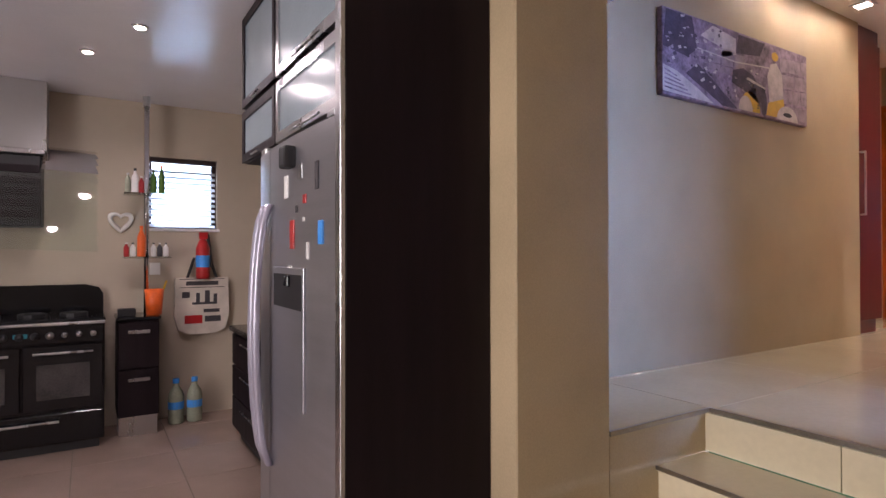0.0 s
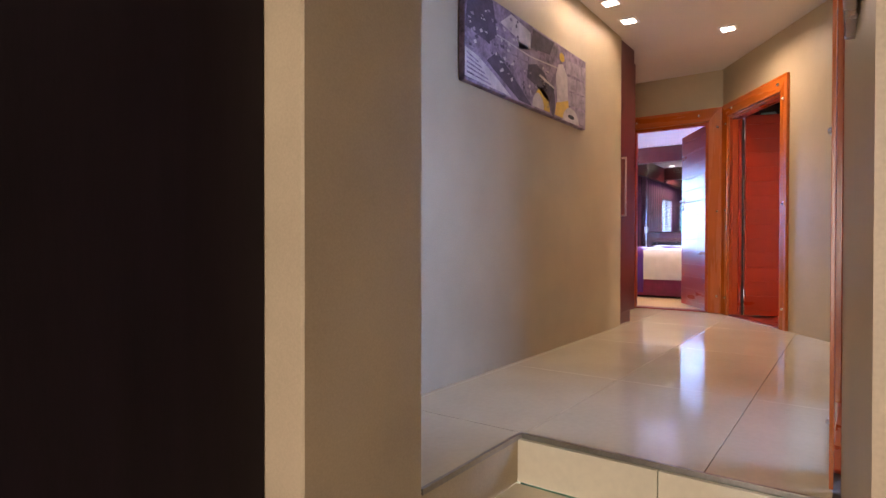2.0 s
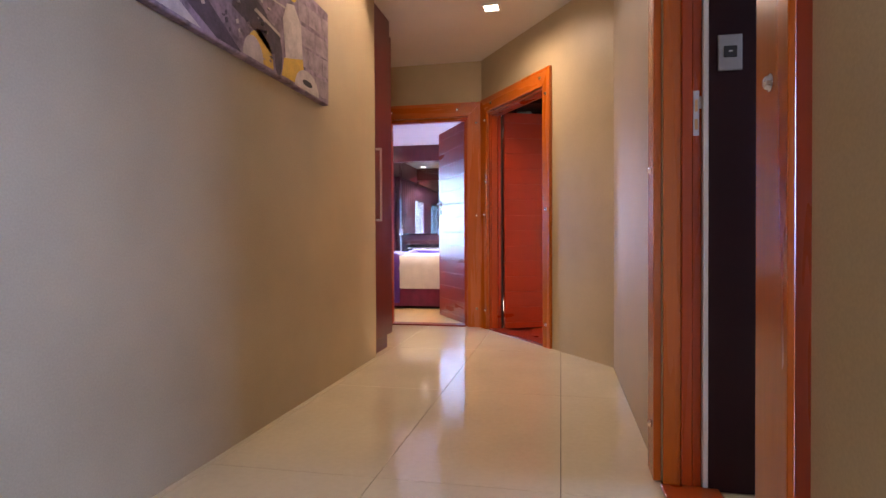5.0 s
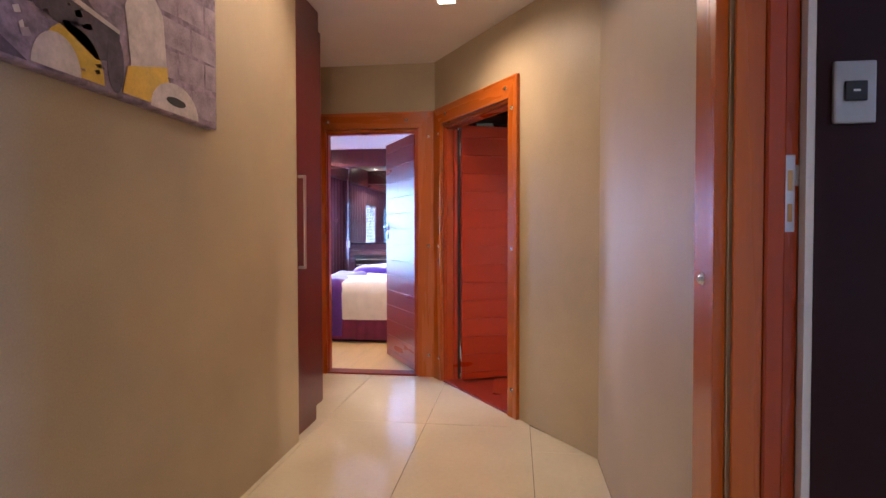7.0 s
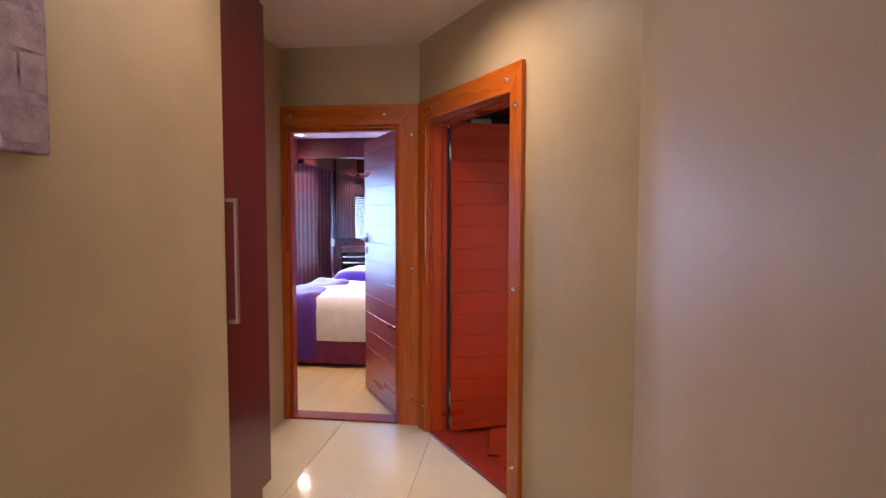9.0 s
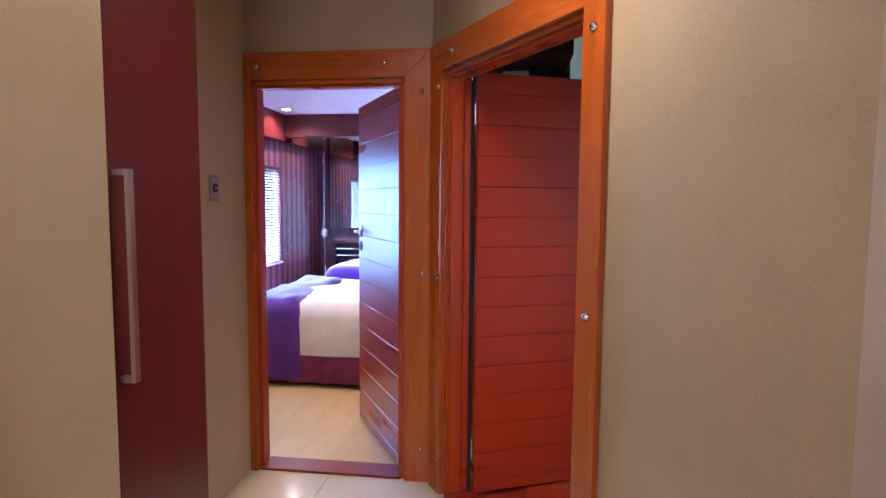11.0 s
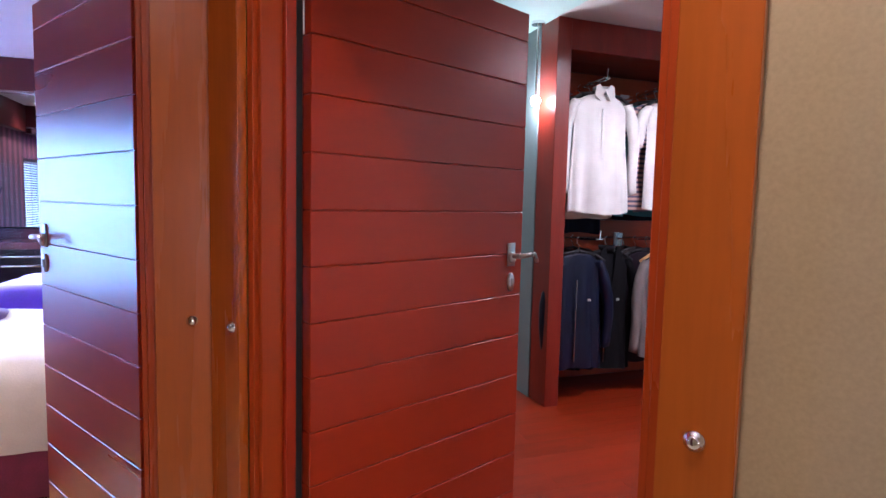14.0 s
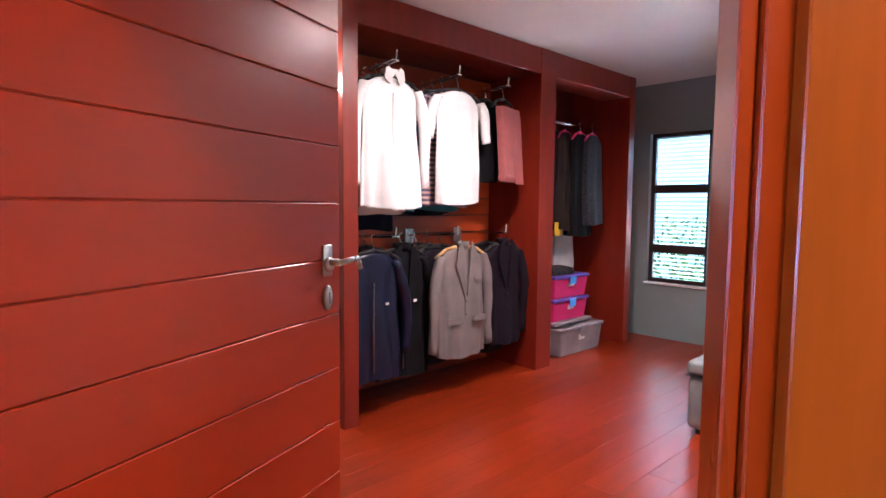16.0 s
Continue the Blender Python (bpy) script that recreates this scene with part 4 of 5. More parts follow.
def stove():
    d = thing("range_cooker", "black range cooker with steel rails and knobs", "cooker", -0.35, 5.35, KF)
    x0, x1, y0, y1, z = -0.81, 0.09, 5.06, 5.6, KF
    part("body", B(x0, x1, y0 + 0.03, y1, z + 0.06, z + 0.90, 0.008), "black_enamel", d)
    part("plinth", B(x0 + 0.03, x1 - 0.03, y0 + 0.05, y1, z, z + 0.059), "black", d)
    part("hob", B(x0 - 0.005, x1 + 0.005, y0, y1, z + 0.901, z + 0.93, 0.008), "black_enamel", d)
    bm = nb()
    prism(bm, [(x0, 0), (x1, 0), (x1, 0.14), (x1 - 0.03, 0.19), (x1 - 0.12, 0.215), (x0 + 0.12, 0.215), (x0, 0.17)], 0, 0.05, Matrix(((1, 0, 0, 0), (0, 0, -1, y1), (0, 1, 0, z + 0.931), (0, 0, 0, 1))))
    part("splashback", bm, "black_enamel", d)
    cp = part("control_panel", B(x0 + 0.005, x1 - 0.005, y0 - 0.004, y0 + 0.029, z + 0.76, z + 0.89, 0.006), "black_enamel", d)
    for k in range(7):
        xx = x1 - 0.07 - 0.085 * k
        part("knob", lathe(nb(), [(0.026, 0), (0.026, 0.006), (0.02, 0.012), (0.018, 0.03)], (0, 0, 0), 16, pose(xx, y0 - 0.004, z + 0.82, 90)), "steel" if k < 4 else "black", cp, "", True)
    part("clock", B(-0.44, -0.36, y0 - 0.0055, y0 - 0.0042, z + 0.81, z + 0.84), "teal_cloth", cp)
    part("top_rail", R((x0, y0 - 0.03, z + 0.9), (x1, y0 - 0.03, z + 0.9), 0.011), "steel", d)
    for a, b, lo, hi in ((x0 + 0.01, -0.40, 0.3, 0.75), (-0.39, x1 - 0.01, 0.3, 0.75), (x0 + 0.01, x1 - 0.01, 0.07, 0.28)):
        o = part("oven_door", B(a, b, y0, y0 + 0.029, z + lo, z + hi, 0.008), "black_enamel", d)
        part("handle", R((a + 0.06, y0 - 0.035, z + hi - 0.05), (b - 0.26 if b - a > 0.5 else b - 0.06, y0 - 0.035, z + hi - 0.05), 0.009), "steel", o)
        if lo > 0.2:
            part("window", B(a + 0.08, b - 0.08, y0 - 0.003, y0 - 0.0005, z + lo + 0.08, z + hi - 0.13, 0.001), "oven_glass", o, "smoked oven window")
    for xx in (-0.62, -0.35, -0.1):
        part("pan_support", lathe(nb(), [(0.09, 0), (0.09, 0.02), (0.075, 0.025)], (xx, 5.32, z + 0.931), 12), "black", d)


stove()
hd = thing("cooker_hood", "steel chimney cooker hood with curved glass visor", "cooker hood", -0.45, 5.45, 0.85)
part("chimney", B(-0.72, -0.27, 5.33, 5.6, 1.42, KC - 0.003, 0.004), "steel", hd)
part("filter_box", B(-0.70, -0.30, 5.28, 5.6, 0.87, 1.38, 0.01), "black", hd)
for k in range(5):
    part("filter_slat", B(-0.69, -0.31, 5.262, 5.279, 0.93 + 0.08 * k, 0.985 + 0.08 * k, 0.003), "wenge", hd)
part("control_bar", B(-0.72, -0.28, 5.25, 5.6, 1.385, 1.418, 0.004), "steel", hd)
bm = nb()
for k in range(10):
    t0, t1 = k / 10, (k + 1) / 10
    f = lambda t: (5.5 - 0.42 * math.sin(t * 1.35), 1.50 - 0.78 * t ** 1.5)
    (ya, za), (yb, zb) = f(t0), f(t1)
    for dy in (0, 0.006):
        bm.faces.new([bm.verts.new(v) for v in ((-0.95, ya + dy, za), (0.03, ya + dy, za - 0.03), (0.05, yb + dy, zb - 0.03), (-0.95, yb + dy, zb))])
part("visor", bm, "green_glass", hd, "curved greenish glass visor", True)
nc = thing("drawer_unit", "narrow dark two drawer unit on steel plinth", "cabinet", 0.31, 5.4, KF)
part("body", B(0.175, 0.455, 5.21, 5.6, KF + 0.15, 0.17, 0.003), "wenge", nc)
part("plinth", B(0.185, 0.445, 5.23, 5.6, KF, KF + 0.149), "steel", nc)
for k in range(2):
    o = part("drawer", B(0.177, 0.453, 5.185, 5.209, KF + 0.155 + 0.36 * k, KF + 0.505 + 0.36 * k, 0.004), "wenge", nc)
    part("handle", B(0.24, 0.39, 5.168, 5.1845, KF + 0.42 + 0.36 * k, KF + 0.445 + 0.36 * k, 0.002), "steel", o)
part("worktop", B(0.165, 0.465, 5.18, 5.6, 0.171, 0.195, 0.004), "black_enamel", nc)
pl = thing("pole_shelf", "chrome pole with two glass spice shelves", "shelf", 0.36, 5.4, 0.195)
part("pole", R((0.38, 5.4, 0.196), (0.38, 5.4, KC - 0.001), 0.02, 16), "chrome", pl, "", True)
part("pole_collar", R((0.38, 5.4, KC - 0.08), (0.38, 5.4, KC - 0.002), 0.028, 16), "steel", pl)
for z in (0.64, 1.14):
    part("shelf", B(0.22, 0.55, 5.3, 5.5, z, z + 0.012, 0.002), "green_glass", pl)


def bottle(name, lab, x, y, z, r, h, body, cap, cat="bottle"):
    d = thing(name, lab, cat, x, y, z, "bottles" if r < 0.04 else "water bottles")
    part("body", lathe(nb(), [(r * 0.9, 0), (r, 0.01), (r, h * 0.6), (r * 0.85, h * 0.7), (r * 0.35, h * 0.84), (r * 0.35, h * 0.9)], (x, y, z), 14), body, d, "", True)
    part("cap", lathe(nb(), [(r * 0.42, h * 0.901), (r * 0.42, h)], (x, y, z), 12), cap, d)
    return d


for k, (x, r, h, b, c) in enumerate(((0.25, 0.022, 0.16, "bottle", "steel"), (0.30, 0.025, 0.2, "white", "black"), (0.345, 0.02, 0.14, "red", "white"), (0.43, 0.026, 0.2, "bottle_green", "black"), (0.49, 0.024, 0.24, "bottle_green", "orange"))):
    bottle("spice_bottle", "small kitchen bottle on the upper glass shelf", x, 5.42, 1.1525, r, h, b, c)
for k, (x, b) in enumerate(((0.24, "red"), (0.285, "white"), (0.33, "bottle"), (0.43, "white"), (0.475, "ink"), (0.52, "white"))):
    bottle("spice_jar", "small spice jar on the lower glass shelf", x, 5.4, 0.6525, 0.02, 0.11, b, "black" if k % 2 else "white", "jar")
bottle("sauce_bottle", "orange squeeze bottle on the glass shelf", 0.34, 5.34, 0.6525, 0.03, 0.24, "orange", "orange")
for x in (0.60, 0.74):
    b_ = bottle("water_bottle", "clear plastic water bottle with blue cap on floor", x, 5.42, KF + 0.001, 0.06, 0.36, "bottle", "blue")
    part("wrapper", lathe(nb(), [(0.061, 0.12), (0.061, 0.18)], (x, 5.42, KF), 16), "blue", b_, "blue paper wrapper")
ct = thing("utensil_pot", "orange plastic utensil pot on the drawer unit", "pot", 0.43, 5.33, 0.196)
part("pot", lathe(nb(), [(0.055, 0), (0.07, 0.2), (0.066, 0.2), (0.05, 0.02)], (0.43, 5.33, 0.196), 18), "orange", ct, "", True)
part("spoon", R((0.44, 5.33, 0.22), (0.52, 5.34, 0.46), 0.008), "yellow", ct)
tn = thing("tin_box", "small black tin on the drawer unit", "tin", 0.24, 5.33, 0.196)
part("tin", B(0.18, 0.30, 5.28, 5.38, 0.196, 0.25, 0.004), "black", tn)
so = thing("wall_socket", "white socket on the kitchen wall", "socket", 0.45, 5.61, 0.55)
part("plate", B(0.42, 0.50, 5.608, 5.6195, 0.50, 0.60, 0.003), "white", so)
ht = thing("heart_ornament", "white heart shaped ornament on the kitchen wall", "ornament", 0.21, 5.6, 0.95)
hp = [(0.076 * math.sin(t) ** 3, 0.066 * (math.cos(t) - 0.38 * math.cos(2 * t) - 0.15 * math.cos(3 * t))) for t in [2 * math.pi * k / 28 for k in range(28)]]
bm = nb()
rings = []
for k in range(28):
    a, b = hp[k]
    o = Vector((a, b)).normalized()
    rings.append([bm.verts.new((0.21 + a + 0.018 * math.cos(q * math.pi / 4) * o.x, 5.600 + 0.018 * math.sin(q * math.pi / 4), 0.94 + b + 0.018 * math.cos(q * math.pi / 4) * o.y)) for q in range(8)])
for k in range(28):
    for q in range(8):
        bm.faces.new((rings[k][q], rings[k][(q + 1) % 8], rings[(k + 1) % 28][(q + 1) % 8], rings[(k + 1) % 28][q]))
part("heart", bm, "white", ht, "", True)
fx = thing("fire_extinguisher", "red fire extinguisher on a wall bracket", "extinguisher", 0.82, 5.53, 0.46)
part("cylinder", lathe(nb(), [(0.05, 0), (0.056, 0.02), (0.056, 0.26), (0.035, 0.32), (0.02, 0.34)], (0.82, 5.53, 0.46), 18), "red", fx, "", True)
part("band", lathe(nb(), [(0.0566, 0.10), (0.0566, 0.2)], (0.82, 5.53, 0.46), 18), "blue", fx)
part("valve", B(0.79, 0.86, 5.51, 5.55, 0.80, 0.86, 0.006), "red", fx)
part("hose", R((0.86, 5.53, 0.84), (0.89, 5.52, 0.56), 0.012), "black", fx)
tb = thing("tote_bag", "cream canvas tote bag with black and red print on wall", "bag", 0.82, 5.56, -0.02)
bm = nb()
prism(bm, [(0.61, 0.47), (0.60, 0.15), (0.63, 0.03), (0.72, -0.01), (0.92, -0.01), (1.01, 0.03), (1.04, 0.15), (1.03, 0.47)], 0, 0.05, Matrix(((1, 0, 0, 0), (0, 0, -1, 5.60), (0, 1, 0, 0), (0, 0, 0, 1))))
part("bag", bm, "canvas_tote", tb)
for a in ((0.64, 1.0, 0.455, 0.46), (0.64, 1.0, 0.385, 0.39), (0.69, 0.95, 0.405, 0.44)):
    part("print_bar", B(a[0], a[1], 5.5475, 5.5495, a[2], a[3]), "ink", tb)
part("print_car", B(0.68, 0.82, 5.547, 5.5495, 0.08, 0.15, 0.0005), "red", tb)
for a in ((0.66, 0.72, 0.30, 0.35), (0.74, 0.94, 0.24, 0.26), (0.77, 0.80, 0.26, 0.34), (0.84, 0.88, 0.26, 0.36), (0.91, 0.94, 0.26, 0.33), (0.84, 0.97, 0.09, 0.14), (0.83, 0.96, 0.17, 0.20)):
    part("print_mark", B(a[0], a[1], 5.5475, 5.5495, a[2], a[3]), "ink", tb)
for s in (0.70, 0.94):
    part("strap", R((s, 5.57, 0.46), (0.82 + (s - 0.82) * 0.5, 5.58, 0.64), 0.012), "black", tb)

# ---- side room, seen past the door ----
tbm = thing("dining_table", "glass topped table with chrome legs in the side room", "table", 4.4, -0.9, 0)
part("tabletop", B(3.95, 4.9, -1.6, -0.25, 0.735, 0.75, 0.004), "frosted", tbm)
for x in (4.02, 4.83):
    for y in (-1.52, -0.33):
        part("leg", R((x, y, 0.0), (x, y, 0.734), 0.022, 12), "chrome", tbm, "", True)
setting("trim_side_room_rail", B(5.33, 5.36, -3.05, 0.42, 1.75, 1.9), "maroon")

# ---- bedroom ----
def soft_block(bm, x0, x1, y0, y1, z0, z1, r, amp, seed):
    """A padded block with a gently uneven top."""
    nx, ny = 22, 30
    g = {}
    for i in range(nx + 1):
        for j in range(ny + 1):
            x, y = x0 + (x1 - x0) * i / nx, y0 + (y1 - y0) * j / ny
            e = min(x - x0, x1 - x, y - y0, y1 - y)
            drop = r - math.sqrt(max(0, r * r - max(0, r - e) ** 2))
            g[i, j] = bm.verts.new((x, y, z1 - drop + amp * noise.noise((x * 3 + seed, y * 3, 0)) + 0.4 * amp * noise.noise((x * 9, y * 9, seed))))
    for i in range(nx):
        for j in range(ny):
            bm.faces.new((g[i, j], g[i + 1, j], g[i + 1, j + 1], g[i, j + 1]))
    ring = [(i, 0) for i in range(nx + 1)] + [(nx, j) for j in range(1, ny + 1)] + [(i, ny) for i in range(nx - 1, -1, -1)] + [(0, j) for j in range(ny - 1, 0, -1)]
    low = {}
    for k, ij in enumerate(ring):
        v = g[ij].co
        w = 0.006 * math.sin(k * 0.9) + 0.004 * math.sin(k * 2.3)
        low[ij] = bm.verts.new((v.x + (w if v.x > (x0 + x1) / 2 else -w), v.y + (w if v.y > (y0 + y1) / 2 else -w), z0))
    for a, b in zip(ring, ring[1:] + ring[:1]):
        bm.faces.new((g[a], g[b], low[b], low[a]))
    return bm


def bed(x0, x1, y0, y1, top, lab, cover, throw):
    d = thing("bed", lab, "bed", (x0 + x1) / 2, (y0 + y1) / 2, 0, "twin beds")
    part("base", B(x0 + 0.05, x1 - 0.05, y0 + 0.05, y1 - 0.05, 0, 0.03), "brown_cloth", d)
    bm = nb()
    n = 90
    per = []
    for (ax, ay), (bx, by) in (((x0, y0), (x0, y1)), ((x0, y1), (x1, y1)), ((x1, y1), (x1, y0)), ((x1, y0), (x0, y0))):
        for k in range(n):
            per.append((ax + (bx - ax) * k / n, ay + (by - ay) * k / n))
    cx, cy = (x0 + x1) / 2, (y0 + y1) / 2
    a = [bm.verts.new((x, y, 0.30)) for x, y in per]
    b = []
    for k, (x, y) in enumerate(per):
        w = 0.014 * math.sin(k * 0.42) + 0.01 * math.sin(k * 0.97 + 1) + (-0.03 if k % 45 in (22, 23) else 0)
        b.append(bm.verts.new((x + math.copysign(w, x - cx), y + math.copysign(w, y - cy), 0.035)))
    for k in range(len(per)):
        j = (k + 1) % len(per)
        bm.faces.new((a[k], a[j], b[j], b[k]))
    part("valance", bm, "valance", d, "maroon pleated valance", True)
    part("quilt", soft_block(nb(), x0 - 0.02, x1 + 0.02, y0, y1 - 0.0, 0.25, top, 0.13, 0.02, x0), cover, d, "", True)
    if throw:
        t = thing("throw_blanket", "crumpled purple throw across the foot of the bed", "blanket", cx, y1, 0.3)
        part("blanket", soft_block(nb(), x0 - 0.035, x1 + 0.035, y1 - 0.50, y1 + 0.03, 0.07, top + 0.018, 0.12, 0.03, 7), "purple_cloth", t, "", True)


bed(8.24, 9.66, 1.75, 3.60, 0.66, "bed with white quilt and maroon valance", "white_cloth", True)
bed(10.25, 11.3, 1.75, 3.62, 0.70, "bed with purple cover by the glass partition", "purple_cloth", False)
gp = thing("glass_partition", "clear frameless glass partition with slim steel posts", "partition", 11.5, 3.2, 0, kind="structure")
for a, b in ((4.03, BY - 0.01), (3.30, 4.0), (2.5, 3.27), (1.72, 2.47)):
    g = part("pane", B(11.496, 11.504, a, b, 0.01, 2.281), "glass", gp)
    g.visible_shadow = False
for y in (4.015, 3.285, 2.485):
    part("post", B(11.49, 11.51, y - 0.012, y + 0.012, 0.0, 2.281), "chrome", gp)
    part("clamp", B(11.475, 11.525, y - 0.03, y + 0.03, 0.95, 1.06, 0.004), "steel", gp)
part("top_rail", B(11.48, 11.52, 1.71, BY - 0.005, 2.2815, 2.2845), "steel", gp)
vn = thing("vanity_unit", "dark vanity with chrome rails and white basin", "vanity", 12.9, 3.3, 0)
part("worktop", B(12.65, 13.14, 2.2, 4.3, 0.78, 0.86, 0.006), "wardrobe", vn)
part("drawers", B(12.7, 13.14, 3.5, 4.25, 0.40, 0.779, 0.006), "wenge", vn)
for z in (0.70, 0.6):
    part("rail", R((12.63, 2.3, z), (12.63, 4.2, z), 0.012), "chrome", vn)
part("side", B(12.7, 13.14, 2.2, 2.26, 0.0, 0.779), "wenge", vn)
part("side", B(12.7, 13.14, 4.2, 4.25, 0.0, 0.399), "wenge", vn)
bs = thing("basin_stool", "white stool beneath the vanity", "stool", 12.5, 3.6, 0)
part("seat", lathe(nb(), [(0.16, 0), (0.17, 0.38), (0.16, 0.42), (0.1, 0.43)], (12.45, 3.55, 0.001), 20), "white", bs, "", True)
mr = thing("wall_mirror", "full wall mirror above the dark vanity", "mirror", 13.1, 3.3, 0.95)
part("frame", B(13.12, 13.148, 2.1, 4.49, 0.98, 2.565, 0.004), "wenge", mr)
part("mirror_glass", B(13.114, 13.1195, 2.12, 4.47, 1.00, 2.55), "mirror", mr)
tr = thing("towel_hook", "brass robe hook on the striped wall", "hook", 12.6, BY - 0.05, 1.4)
part("hook", rod(rod(nb(), (12.5, BY - 0.001, 1.42), (12.5, BY - 0.08, 1.46), 0.01), (12.5, BY - 0.08, 1.46), (12.5, BY - 0.05, 1.38), 0.01), "chrome", tr)

# ---- dressing room ----
CX = 8.66
cb = thing("open_wardrobe", "built-in open cherry wardrobe with slatted back panel", "wardrobe", 8.95, -2.0, 0)
part("end_panel", B(CX, 8.88, -0.26, -0.152, 0.0, 2.62, 0.003), "closet_wood", cb)
part("divider", B(CX, 9.358, -2.23, -2.03, 0.0, 2.62, 0.003), "closet_wood", cb)
part("far_panel", B(CX, 9.358, -3.55, -3.45, 0.0, 2.62, 0.003), "closet_wood", cb)
part("top_beam", B(CX + 0.006, 8.95, -2.029, -0.261, 2.42, 2.62, 0.003), "closet_wood", cb)
part("top_beam", B(CX + 0.006, 8.95, -3.449, -2.231, 2.42, 2.62, 0.003), "closet_wood", cb)
part("soffit", B(8.951, 9.35, -2.029, -0.261, 2.42, 2.44), "closet_wood", cb)
ns = 17
sl_h = 2.41 / ns
me = mesh_of("slat", B(0, 0.016, -2.027, -0.263, 0.004, sl_h - 0.004, 0.002), "slat")
for k in range(ns):
    ob = new("slat", me)
    ob.parent, ob.matrix_parent_inverse = cb, cb.matrix_basis.inverted()
    ob.location = (9.2, 0, 0.005 + k * sl_h)
part("groove_board", B(9.217, 9.23, -2.028, -0.262, 0, 2.419), "black", cb)
part("rail", R((9.0, -3.449, 2.14), (9.0, -2.231, 2.14), 0.014), "chrome", cb, "steel hanging rail")


def arm(y, z):
    """A stepped chrome display arm that juts out of the slats."""
    d = thing("display_arm", "chrome display arm fixed to the slatted panel", "rail", 9.2, y, z, "display arms")
    a, b = Vector((9.198, y, z - 0.03)), Vector((8.66, y, z + 0.0))
    bm = nb()
    for s in (-0.022, 0.022):
        rod(bm, a + Vector((0, s, 0)), b + Vector((0, s, 0)), 0.007, 8)
    for k in range(7):
        p = a.lerp(b, k / 6)
        rod(bm, p + Vector((0, -0.024, 0)), p + Vector((0, 0.024, 0)), 0.005, 6)
    part("twin_bar", bm, "chrome", d)
    part("end_stop", R(b, b + Vector((-0.005, 0, 0.06)), 0.007, 8), "chrome", d)
    part("bracket", B(9.185, 9.199, y - 0.04, y + 0.04, z - 0.09, z + 0.02, 0.002), "steel", d)


def hanger(d, x, y, z, half, material, yaw):
    """Hook and shoulders; z is the rail's height."""
    m = pose(x, y, z, 0, 0, yaw)
    bm = nb()
    pts = [m @ Vector(p) for p in ((0, 0.0, 0.012), (0, 0.018, 0.0), (0, 0.016, -0.03), (0, 0, -0.05), (0, 0, -0.085))]
    for p, q in zip(pts, pts[1:]):
        rod(bm, p, q, 0.003, 6)
    h = part("hanger", bm, "chrome", d)
    bm = nb()
    for s in (-1, 1):
        rod(bm, m @ Vector((0, 0, -0.085)), m @ Vector((0, s * half * 0.55, -0.112)), 0.013, 8, 0.012)
        rod(bm, m @ Vector((0, s * half * 0.55, -0.112)), m @ Vector((0, s * half * 0.9, -0.165)), 0.012, 8, 0.009)
    part("shoulder_bar", bm, material, h, "", True)


